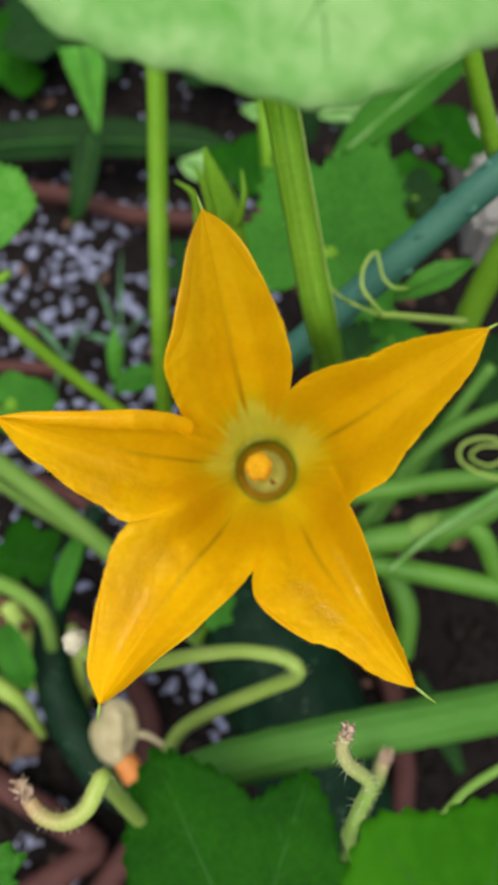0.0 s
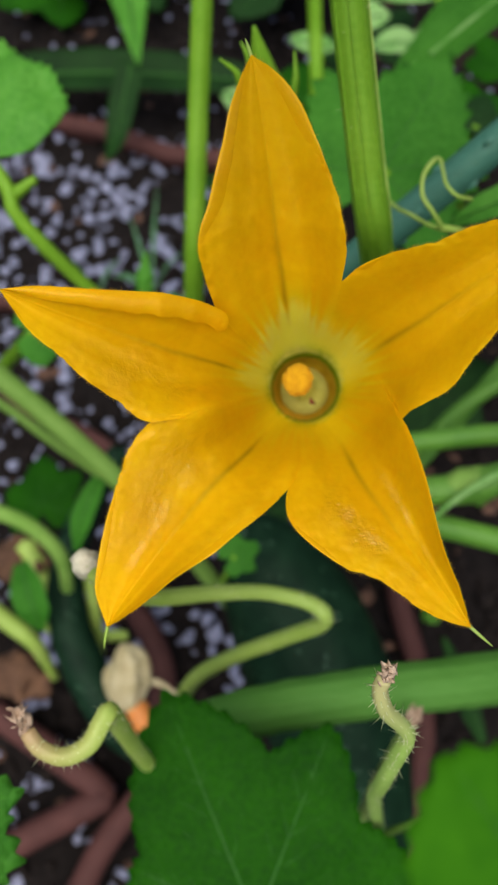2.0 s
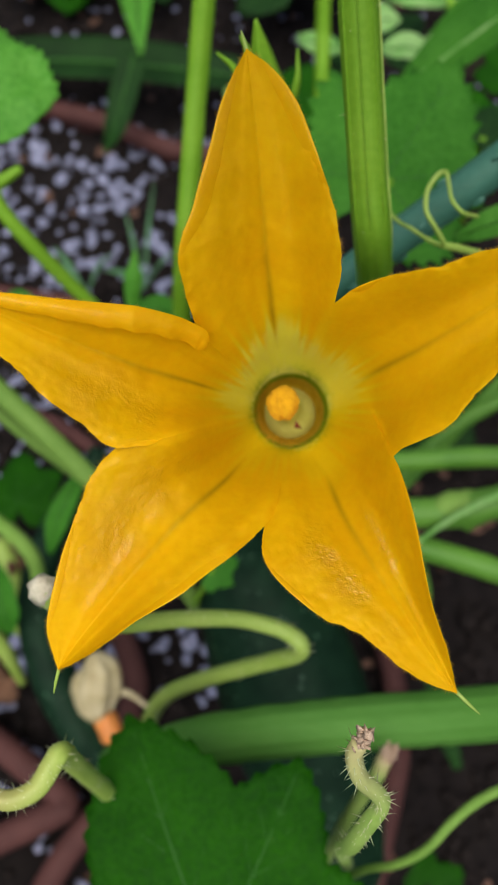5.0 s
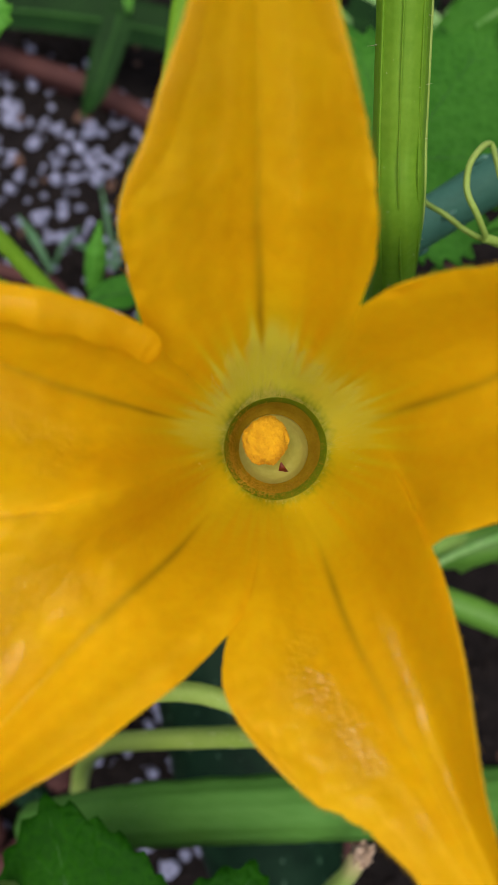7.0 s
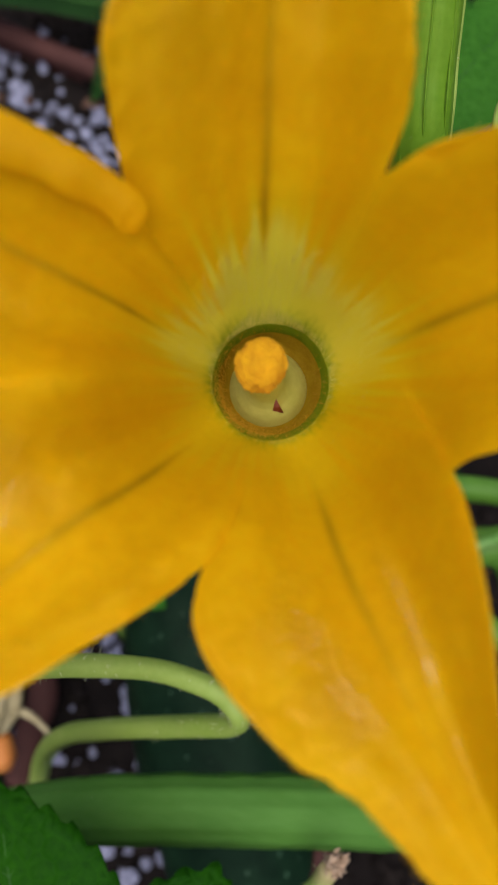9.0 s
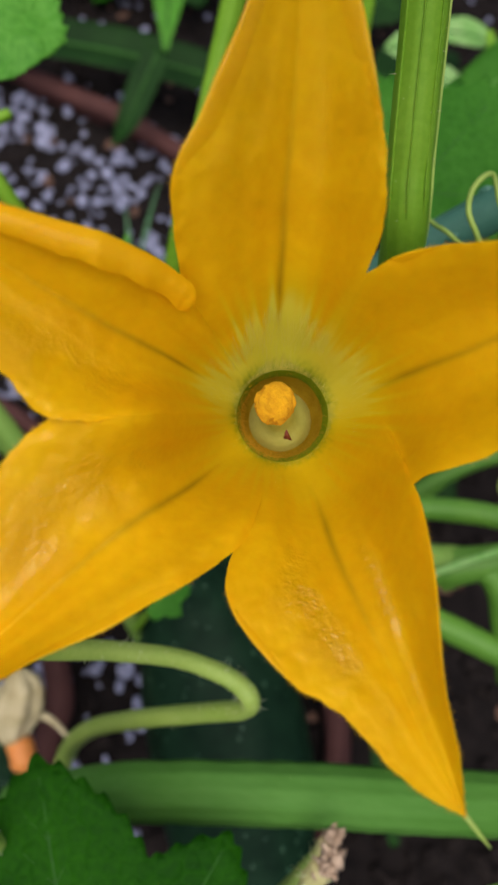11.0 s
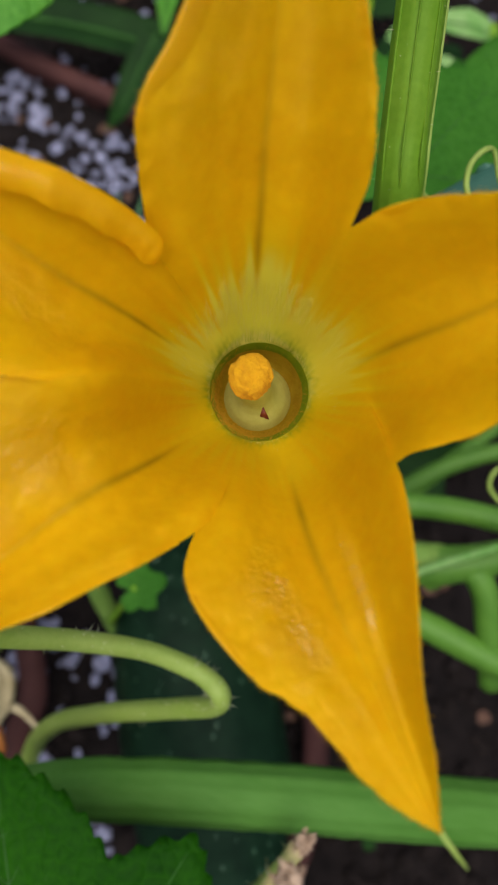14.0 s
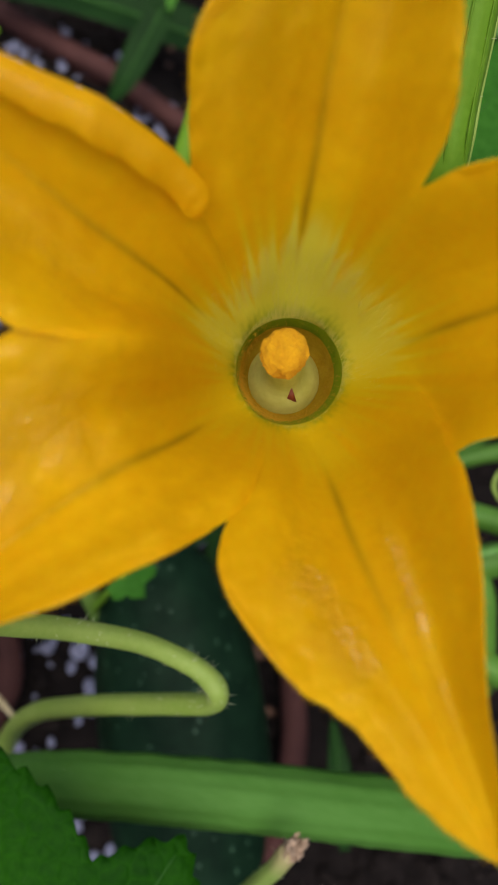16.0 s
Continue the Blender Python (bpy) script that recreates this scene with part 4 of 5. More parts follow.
stalk("leaf_stalk", "upright pale green squash leaf stalk", "stalk", [(-0.0313, 0.1344, 0.1940), (-0.0289, 0.1404, 0.2346), (-0.0281, 0.1579, 0.2561), (-0.0274, 0.1734, 0.2736), (-0.0264, 0.1876, 0.2927), (-0.0259, 0.2056, 0.3167)], (0.0031, 0.0029, 0.0029), STALK, 6, 0.04, 60, 0.001, 2, group="leaf stalks")
stalk("leaf_stalk", "thin upright green stalk behind the flower", "stalk", [(0.0155, 0.2634, 0.1056), (0.0097, 0.2730, 0.1699), (0.0068, 0.2918, 0.1943), (0.0045, 0.3037, 0.2158), (0.0014, 0.3259, 0.2526)], (0.0032, 0.003, 0.0028), STALK, 5, 0.04, 0, group="leaf stalks")
stalk("leaf_stalk", "thick fluted squash stalk lying across the bed", "stalk", [(-0.0360, 0.0045, 0.1602), (-0.0136, 0.0118, 0.1913), (0.0036, 0.0159, 0.2003), (0.0247, 0.0201, 0.2046), (0.0459, 0.0238, 0.2054), (0.0672, 0.0275, 0.2060), (0.1050, 0.0339, 0.2070)], (0.0064, 0.0067, 0.0069, 0.0070, 0.0072), STALK_MID, 12, 0.028, 40, 0.001, 3, group="leaf stalks", per=10)
# spent stalks with dried ends
spent = stalk("spent_flower_stalk", "pale bristly spent flower stalk bent like a hook", "stalk", [(-0.0332, 0.0297, 0.3017), (-0.0307, 0.0285, 0.2950), (-0.0251, 0.0296, 0.2745), (-0.0153, 0.0339, 0.2603), (-0.0031, 0.0371, 0.2505), (0.0069, 0.0367, 0.2461), (0.0120, 0.0341, 0.2462), (0.0118, 0.0323, 0.2406), (0.0047, 0.0312, 0.2279), (-0.0104, 0.0290, 0.1987), (-0.0233, 0.0263, 0.1644), (-0.0304, 0.0200, 0.1332), (-0.0345, 0.0074, 0.0895)], (0.0020, 0.0018, 0.0018, 0.0019, 0.0020, 0.0022, 0.0026, 0.003), STALK_PALE, 5, 0.03, 260, 0.0014, 4, group="spent flower stalks")
bm = bmesh.new()
tube(bm, [(-0.0333, 0.0301, 0.3030), (-0.0329, 0.0297, 0.3012), (-0.0324, 0.0292, 0.2966)], (0.0013, 0.0024, 0.0022), 14, 6, 6, 0.12, 0.2)
part("dried_end", bm, SCAR, spent, "pale dry scar at the end")


def curl(label, pts, radii, tip, hairs, seed, mat=STALK_PALE):
    root = stalk("spent_flower_stalk", label, "stalk", pts, radii, mat, 5, 0.04, hairs, 0.0014, seed, group="spent flower stalks")
    bm = bmesh.new()
    rng = random.Random(seed)
    line = spline(tip, 6)
    wide = radii[0] * 1.4
    for k in range(60):
        f = rng.random() ** 1.15
        c = line[min(len(line) - 1, int(f * len(line)))] + Vector((rng.uniform(-1, 1), rng.uniform(-1, 1), rng.uniform(-1, 1))) * wide * 0.55
        r = wide * rng.uniform(0.15, 0.42)
        turn = Euler((rng.uniform(0, 6), rng.uniform(0, 6), 0)).to_matrix()
        for v in bmesh.ops.create_icosphere(bm, subdivisions=1, radius=1)["verts"]:
            v.co = c + turn @ Vector((v.co.x * r * 0.9, v.co.y * r * 0.35, v.co.z * r * 1.5)) * rng.uniform(0.6, 1.4)
    part("dried_end", bm, DRIED, root, "shrivelled brown end")
    return root


curl("curled bristly spent flower stalk with a brown dried end", [(0.0146, 0.0107, 0.3237), (0.0143, 0.0093, 0.3215), (0.0155, 0.0071, 0.3183), (0.0184, 0.0055, 0.3142), (0.0196, 0.0041, 0.3114), (0.0189, 0.0015, 0.3059), (0.0185, -0.0021, 0.2935), (0.0215, -0.0050, 0.2628), (0.0354, -0.0147, 0.1710)], (0.00105, 0.00115, 0.00115, 0.00125, 0.0014, 0.0017), [(0.0151, 0.0117, 0.3253), (0.0148, 0.0112, 0.3246), (0.0145, 0.0105, 0.3235)], 190, 11, ageing("withering_stalk", ((0.25, 0.42, 0.07), (0.37, 0.54, 0.13)), (0.50, 0.46, 0.20), (0.0152, 0.0115, 0.3251), 0.002, 0.018))
curl("bristly spent flower stalk curled up from the bed", [(-0.0394, 0.0021, 0.2959), (-0.0371, -0.0002, 0.2948), (-0.0333, -0.0012, 0.2943), (-0.0295, 0.0008, 0.2942), (-0.0276, 0.0045, 0.2948), (-0.0270, 0.0062, 0.2923), (-0.0276, 0.0047, 0.2772), (-0.0287, 0.0009, 0.2399), (-0.0276, -0.0055, 0.1925)], (0.0013, 0.00145, 0.0016, 0.0017, 0.0018, 0.0022), [(-0.0409, 0.0050, 0.2984), (-0.0405, 0.0037, 0.2978), (-0.0396, 0.0021, 0.2959)], 190, 12, ageing("withering_stalk", ((0.27, 0.41, 0.055), (0.40, 0.54, 0.11)), (0.40, 0.28, 0.13), (-0.0407, 0.0043, 0.2980), 0.004, 0.015))
curl("short spent stalk behind the curled one", [(0.0367, 0.0131, 0.2198), (0.0359, 0.0092, 0.2138), (0.0340, 0.0030, 0.2004), (0.0321, -0.0056, 0.1805), (0.0326, -0.0174, 0.1373)], (0.0019, 0.0019, 0.0021), [(0.0373, 0.0149, 0.2227), (0.0370, 0.0141, 0.2213), (0.0368, 0.0129, 0.2186)], 30, 13, ageing("withering_stalk", ((0.20, 0.33, 0.06), (0.31, 0.44, 0.11)), (0.44, 0.36, 0.18), (0.0370, 0.0144, 0.2214), 0.002, 0.009))

# leaves below the flower
squash_leaf("dark green toothed squash leaf below the flower", Vector((0.0009, -0.0302, 0.2216)) - UP * 0.0034 - RIGHT * 0.001, BACK * 1.0 + UP * 0.16, UP * 0.90 - RIGHT * 0.46, 0.0559, LEAF,
            lobes=((0, 1.0, 42), (47, 0.85, 31), (-46, 0.57, 34), (105, 0.75, 48), (-112, 0.72, 48)), stem=[(0.0170, -0.1200, 0.0289), (0.0077, -0.0663, 0.1393)], seed=3, dome=0.1, teeth=70, base=0.52, tooth=0.045)
squash_leaf("young green squash leaf close under the camera", Vector((0.0140, -0.0118, 0.3798)) + UP * 0.0019 + RIGHT * 0.0026, BACK * 1.0 + UP * 0.2, UP * 0.9 + RIGHT * 0.3, 0.0120, LEAF_NEAR,
            lobes=((0, 1.0, 46), (60, 0.95, 46), (-55, 1.02, 44)), base=0.78, stem=[(0.0597, -0.0825, 0.1775), (0.0299, -0.0361, 0.2963)], radii=(0.0025, 0.0015), seed=4, dome=0.1, teeth=40)
squash_leaf("spiny-toothed green leaf at the edge of the bed", (-0.0613, -0.0185, 0.2805), BACK + RIGHT * 0.2, RIGHT * 1.0 - UP * 0.12, 0.0205, LEAF_MID, lobes=((0, 0.95, 50), (38, 1.02, 34), (-38, 1.05, 34), (105, 0.8, 48), (-105, 0.8, 48)), stem=[(-0.1373, -0.0450, 0.1475)], radii=(0.002, 0.0018), seed=41, teeth=30, tooth=0.12, base=0.6, dome=0.1)
blade_leaf("strap_leaf", "olive green leaf among the vine stems", [(-0.0736, 0.1107, 0.1239), (-0.0766, 0.1000, 0.1249), (-0.0801, 0.0900, 0.1208), (-0.0829, 0.0803, 0.1113)], (0.002, 0.0045, 0.0045, 0.001), BACK + UP * 0.2, LEAF_MID, 0.3, "background leaves")
blade_leaf("strap_leaf", "folded green leaf beside the vine stems", [(-0.1090, 0.0765, 0.1000), (-0.1039, 0.0655, 0.1005), (-0.1003, 0.0568, 0.0967), (-0.0983, 0.0501, 0.0883)], (0.003, 0.0075, 0.007, 0.001), BACK + UP * 0.1, LEAF_MID, 0.3, "background leaves")
# leaves behind
squash_leaf("toothed green squash leaf behind the tall stalk", Vector((0.0244, 0.1562, 0.2532)) + UP * 0.004 + RIGHT * 0.001, BACK + UP * 0.2, UP * 0.9 + RIGHT * 0.42, 0.045, LEAF_MID, lobes=((0, 1.0, 48), (52, 0.72, 44), (-52, 0.86, 44), (112, 0.62, 48), (-112, 0.72, 48)), stem=[(0.0279, 0.1512, 0.1660)], seed=5, teeth=40, tooth=0.12, ruffle=0.09, sink=0.10)
squash_leaf("bright green squash leaf with a toothed edge", (-0.0850, 0.1505, 0.2652), BACK + UP * 0.1, UP * 1.0 - RIGHT * 0.03, 0.0345, LEAF_LIGHT,
            lobes=((0, 1.0, 30), (32, 0.8, 30), (-32, 0.8, 30), (70, 0.68, 40), (112, 0.55, 45)), base=0.1, stem=[(-0.0390, 0.1233, 0.2054), (-0.0583, 0.1299, 0.2297), (-0.0696, 0.1333, 0.2471), (-0.0769, 0.1377, 0.2566), (-0.0789, 0.1427, 0.2609)], radii=(0.0021, 0.0019), seed=6, teeth=60, dome=0.16, tooth=0.05, veins=False, ruffle=0.16)
stalk("tendril", "short green side shoot beside the toothed leaf", "tendril", [(-0.0791, 0.1418, 0.2584), (-0.0748, 0.1432, 0.2609), (-0.0712, 0.1452, 0.2626)], (0.0022, 0.0016, 0.0012), STALK, seg=10, group="tendrils")
squash_leaf("small round green leaf low beside the stalks", (-0.0905, 0.1427, 0.1857), BACK + UP * 0.1, RIGHT + UP * 0.2, 0.017, LEAF_MID, lobes=((0, 1.0, 90), (90, 0.8, 80), (-90, 0.8, 80)), seed=7, teeth=24, stem=[(-0.1305, 0.1512, 0.1233)])
blade_leaf("pointed_leaf", "fresh green pointed leaf beside the green stake", [(0.0440, 0.1405, 0.2566), (0.0493, 0.1393, 0.2638), (0.0558, 0.1397, 0.2685), (0.0638, 0.1423, 0.2719)], (0.001, 0.0042, 0.0045, 0.0006), BACK + UP * 0.4, LEAF_LIGHT, 0.3, "background leaves")
squash_leaf("dark green squash leaf with pale veins high above the stake", (0.0630, 0.1644, 0.3511), BACK + UP * 0.1, -UP * 0.8 - RIGHT * 0.6, 0.027, LEAF, seed=71, teeth=44, stem=[(0.1428, 0.2111, 0.2626), (0.0934, 0.1766, 0.3237)], radii=(0.0024, 0.002))
squash_leaf("small dark squash leaf in the shade", (0.0638, 0.2142, 0.2198), BACK + UP * 0.2, UP + RIGHT * 0.3, 0.015, LEAF_SHADED, seed=9, teeth=24, stem=[(0.0686, 0.2139, 0.1753)], radii=(0.0014, 0.0012))


# green plastic stake with its nubs, and the tendril that winds round it
stake = thing("plant_stake", "green plastic-coated garden stake with small nubs", "stake")
ends = (Vector((0.0030, 0.1124, 0.2561)), Vector((0.0636, 0.1357, 0.3211)))
low_end = ends[0] + (ends[0] - ends[1]).normalized() * 0.05
bm = bmesh.new()
line, fr = tube(bm, [low_end, ends[0], ends[0].lerp(ends[1], 0.5), ends[1], ends[1] + (ends[1] - ends[0]) * 0.6], (0.0041, 0.0041), 24, 10)
part("rod", bm, STAKE, stake)
axis = (ends[1] - ends[0]).normalized()
for k in range(30):
    a = k * 2.4
    s0 = axis.orthogonal().normalized()
    u0 = axis.cross(s0)
    out = s0 * math.cos(a) + u0 * math.sin(a)
    p = ends[0] + axis * (k * 0.0042 - 0.012)
    bm = bmesh.new()
    tube(bm, [p + out * 0.0039, p + out * 0.0043 + axis * 0.001, p + out * 0.0042 + axis * 0.0022, p + out * 0.0039 + axis * 0.003], (0.0002, 0.0006, 0.0007, 0.0003), 8, 3)
    part("nub", bm, STAKE, stake)
stalk("tendril", "pale green tendril wound round the stake", "tendril", [(0.0202, 0.1155, 0.2948), (0.0221, 0.1111, 0.2971), (0.0245, 0.1080, 0.2990), (0.0283, 0.1071, 0.2973), (0.0309, 0.1052, 0.2986), (0.0284, 0.1060, 0.3023), (0.0260, 0.1083, 0.3044), (0.0262, 0.1133, 0.3044), (0.0285, 0.1185, 0.3033), (0.0306, 0.1213, 0.3011), (0.0306, 0.1162, 0.3033), (0.0308, 0.1106, 0.3052), (0.0332, 0.1087, 0.3043), (0.0369, 0.1111, 0.3009)], (0.0004, 0.00045, 0.0005, 0.0005, 0.0004, 0.0004), STALK_PALE, seg=10, group="tendrils")
stalk("tendril", "pale green tendril base reaching the stake", "tendril", [(0.0307, 0.1052, 0.2986), (0.0351, 0.1069, 0.2958), (0.0434, 0.1117, 0.2878), (0.0592, 0.1216, 0.2717)], (0.0007, 0.0009, 0.0010), STALK_PALE, seg=10, group="tendrils")

# an unopened bud behind the upright petal
bud = thing("flower_bud", "pointed green squash bud behind the blossom", "bud")
top, foot = Vector((-0.0098, 0.1327, 0.3227)), Vector((-0.0040, 0.1270, 0.3001))
bm = bmesh.new()
tube(bm, [foot + (foot - top) * 0.5, foot, foot.lerp(top, 0.35), foot.lerp(top, 0.7), top], (0.0022, 0.0034, 0.0040, 0.0022, 0.0003), 20, 8, 5, 0.12)
part("bud_body", bm, STALK, bud)
for a, b, c in (((-0.0113, 0.1192, 0.3130), (-0.0120, 0.1205, 0.3213), (-0.0156, 0.1210, 0.3249)), ((-0.0082, 0.1194, 0.3164), (-0.0100, 0.1218, 0.3242), (-0.0117, 0.1231, 0.3270)), ((-0.0027, 0.1213, 0.3106), (-0.0011, 0.1228, 0.3180), (-0.0016, 0.1269, 0.3222))):
    bm = bmesh.new()
    tube(bm, [a, b, c], (0.0010, 0.0008, 0.0002), 8, 6)
    part("sepal", bm, STALK, bud)

# two dark fruits on the soil
def fruit(label, pts, radii, seed, flecks):
    root = thing("zucchini", label, "squash", "zucchini fruits")
    bm = bmesh.new()
    line, fr = tube(bm, pts, radii, 40, 12, 10, 0.012, 0.02)
    part("skin", bm, FRUIT, root)
    rng = random.Random(seed)
    bm = bmesh.new()
    n = len(line)
    for _ in range(flecks):
        i = rng.randrange(n)
        d, s, u = fr[i]
        a = rng.uniform(0, 6.283)
        out = s * math.cos(a) + u * math.sin(a)
        r = along(radii, i, n)
        c = line[i] + out * r * 1.004
        w = out.cross(d)
        q = rng.uniform(0.0003, 0.0008)
        ring = [bm.verts.new(c + (d * math.cos(k) * q * 1.5 + w * math.sin(k) * q)) for k in (0, 1.05, 2.1, 3.14, 4.2, 5.24)]
        bm.faces.new(ring)
    part("speckling", bm, FLECK, root, "pale flecks in the skin", "stuff")
    return root


fruit("large dark green speckled zucchini lying on the soil", [(-0.0130, 0.0959, 0.1115), (-0.0020, 0.0803, 0.1098), (0.0118, 0.0569, 0.1047), (0.0257, 0.0279, 0.0971), (0.0360, 0.0037, 0.0863), (0.0448, -0.0212, 0.0699), (0.0495, -0.0385, 0.0568)], (0.010, 0.022, 0.028, 0.029, 0.025, 0.020, 0.010), 21, 380)
fruit("slim dark green zucchini lying beside the pot rim", [(-0.0750, 0.1363, 0.0879), (-0.0853, 0.1138, 0.0842), (-0.0936, 0.0873, 0.0787), (-0.0926, 0.0624, 0.0734), (-0.0813, 0.0368, 0.0674), (-0.0643, 0.0147, 0.0627), (-0.0532, 0.0031, 0.0573)], (0.005, 0.006, 0.0075, 0.009, 0.010, 0.0095, 0.005), 22, 160)

# withered blossom on the soil
spent = thing("withered_blossom", "shrivelled tan squash blossom with an orange base", "flower")
c = Vector((-0.0605, 0.0336, 0.0761))
bm = bmesh.new()
tube(bm, [c + UP * 0.014 - RIGHT * 0.003, c + UP * 0.008, c, c - UP * 0.009 + RIGHT * 0.001, c - UP * 0.014 + RIGHT * 0.003], (0.003, 0.0086, 0.0102, 0.0072, 0.0030), 42, 8, 7, 0.10, 0.12)
part("dry_petals", bm, TAN, spent)
bm = bmesh.new()
tube(bm, [c - UP * 0.012 + RIGHT * 0.004, c - UP * 0.019 + RIGHT * 0.008, c - UP * 0.022 + RIGHT * 0.010], (0.005, 0.0055, 0.003), 16, 6, wobble=0.2)
part("dry_base", bm, ORANGE, spent, "orange dried base")
bm = bmesh.new()
tube(bm, [c + RIGHT * 0.008, c + RIGHT * 0.016 - UP * 0.002, c + RIGHT * 0.022 - UP * 0.006], (0.0018, 0.0013, 0.0008), 10, 6, wobble=0.3)
part("dry_strand", bm, TAN, spent)

# stems on the open side of the bed
GS = "vine stems"
stalk("vine_stem", "smooth green vine stem crossing the bed", "stem", [(-0.1451, 0.1505, 0.2058), (-0.1114, 0.1308, 0.1851), (-0.0869, 0.1157, 0.1721), (-0.0635, 0.0997, 0.1588), (-0.0397, 0.0826, 0.1396), (-0.0172, 0.0647, 0.0983)], (0.0039, 0.0039, 0.0038, 0.0034), STALK_SOFT, 5, 0.03, 0, group=GS)
stalk("vine_stem", "thin green stem below the vine", "stem", [(-0.1364, 0.1404, 0.1576), (-0.1081, 0.1265, 0.1504), (-0.0903, 0.1167, 0.1401), (-0.0693, 0.1082, 0.1192)], (0.0020, 0.0020, 0.0016), STALK_SOFT, group=GS)
stalk("vine_stem", "curved green stem bending down to the soil", "stem", [(-0.1366, 0.0948, 0.1381), (-0.1107, 0.0895, 0.1293), (-0.0979, 0.0853, 0.1215), (-0.0900, 0.0786, 0.1074), (-0.0917, 0.0708, 0.0824), (-0.0995, 0.0565, 0.0440)], (0.0033, 0.0033, 0.0030), STALK_SOFT, group=GS)
stalk("vine_stem", "short yellowish stem low on the soil", "stem", [(-0.1148, 0.0901, 0.0808), (-0.1054, 0.0742, 0.0735), (-0.1054, 0.0592, 0.0563), (-0.0875, 0.0547, 0.0536), (-0.0683, 0.0562, 0.0479)], (0.0048, 0.005, 0.003, 0.0026), STALK_PALE, group=GS)
stalk("vine_stem", "pale drooping stem near the dried leaves", "stem", [(-0.1272, 0.0607, 0.1014), (-0.1136, 0.0530, 0.0921), (-0.1021, 0.0449, 0.0827), (-0.0977, 0.0340, 0.0561)], (0.0042, 0.004, 0.002), STALK_PALE, group=GS)
stalk("vine_stem", "thin upright pale stem by the withered blossom", "stem", [(-0.0851, 0.0809, 0.0756), (-0.0818, 0.0630, 0.0623), (-0.0803, 0.0400, 0.0415)], (0.003, 0.003, 0.0025), STALK_PALE, group=GS)
# and on the shaded side, most with that shade put into their green
stalk("vine_stem", "level green stem in the shade of the blossom", "stem", [(0.0345, 0.1103, 0.1703), (0.0562, 0.1131, 0.1716), (0.0758, 0.1158, 0.1729), (0.0957, 0.1162, 0.1731), (0.1322, 0.1143, 0.1721)], (0.0036, 0.0038, 0.0038), STALK_SHADED, 5, 0.03, group=GS)
joint = stalk("vine_stem", "jointed green stem with a paler node", "stem", [(0.0250, 0.0868, 0.1701), (0.0452, 0.0903, 0.1773), (0.0617, 0.0922, 0.1782), (0.0782, 0.0970, 0.1805), (0.0947, 0.1048, 0.1842), (0.1133, 0.1140, 0.1941)], (0.0044, 0.005, 0.0058, 0.0046, 0.0044), STALK_SHADED, 5, 0.03, group=GS)
# node drawn long and pale, the highlight on the stem put into its colour
bm = bmesh.new()
tube(bm, [(0.0554, 0.0923, 0.1783), (0.0605, 0.0931, 0.1793), (0.0662, 0.0946, 0.1802), (0.0748, 0.0972, 0.1812)], (0.0030, 0.0048, 0.0050, 0.0030), 16, 6, wobble=0.2)
part("node", bm, STALK_SOFT, joint, "swollen node, paler for the highlight along it")
stalk("vine_stem", "straight green stem under the jointed one", "stem", [(0.0345, 0.0898, 0.1604), (0.0537, 0.0855, 0.1606), (0.0745, 0.0808, 0.1617), (0.0932, 0.0761, 0.1628), (0.1278, 0.0688, 0.1615)], (0.0040, 0.0043, 0.0043), STALK_SHADED, 5, 0.03, group=GS)
stalk("vine_stem", "arched green stem beside the jointed one", "stem", [(0.0690, 0.0915, 0.1723), (0.0771, 0.0955, 0.1798), (0.0844, 0.0922, 0.1782), (0.0911, 0.0839, 0.1687), (0.1007, 0.0712, 0.1516)], (0.0038, 0.004, 0.0038), STALK_SHADED, group=GS)
stalk("tendril", "straight pale tendril crossing the stems", "tendril", [(0.0505, 0.0792, 0.1776), (0.0635, 0.0886, 0.1876), (0.0766, 0.0956, 0.1942), (0.0897, 0.1028, 0.1999)], (0.0008, 0.0012, 0.0012), LEAF_PALE, seg=10, group="tendrils")
stalk("vine_stem", "slender stem rising from the shade", "stem", [(0.0518, 0.1207, 0.1087), (0.0707, 0.1402, 0.1291), (0.0871, 0.1517, 0.1401), (0.1031, 0.1573, 0.1483), (0.1239, 0.1602, 0.1608)], (0.0036, 0.0034, 0.003), STALK_SHADED, group=GS)
stalk("vine_stem", "dark slender stem low behind the blossom", "stem", [(0.0634, 0.1367, 0.0720), (0.0866, 0.1628, 0.0845), (0.1013, 0.1791, 0.1033), (0.1180, 0.1969, 0.1229)], (0.0038, 0.0036, 0.003), STALK_SHADED, group=GS)
stalk("vine_stem", "dark stem sloping down into the shade", "stem", [(0.0649, 0.1018, 0.0997), (0.0727, 0.0854, 0.0919), (0.0734, 0.0684, 0.0727)], (0.005, 0.005, 0.0045), STALK_SHADED, group=GS)
stalk("vine_stem", "thick green stem rising past the stake", "stem", [(0.0753, 0.1521, 0.2013), (0.0760, 0.1557, 0.2251), (0.0792, 0.1604, 0.2440), (0.0849, 0.1667, 0.2636)], (0.0044, 0.0046, 0.0046), STALK, 5, 0.03, group=GS)
stalk("leaf_stalk", "spiny yellow-green leaf stalk near the camera", "stalk", [(0.0708, 0.1363, 0.2934), (0.0594, 0.1393, 0.3115), (0.0533, 0.1410, 0.3233), (0.0476, 0.1426, 0.3352), (0.0420, 0.1461, 0.3480)], (0.0022, 0.0021, 0.002), STALK, 5, 0.03, 60, 0.0016, 31, group="leaf stalks")
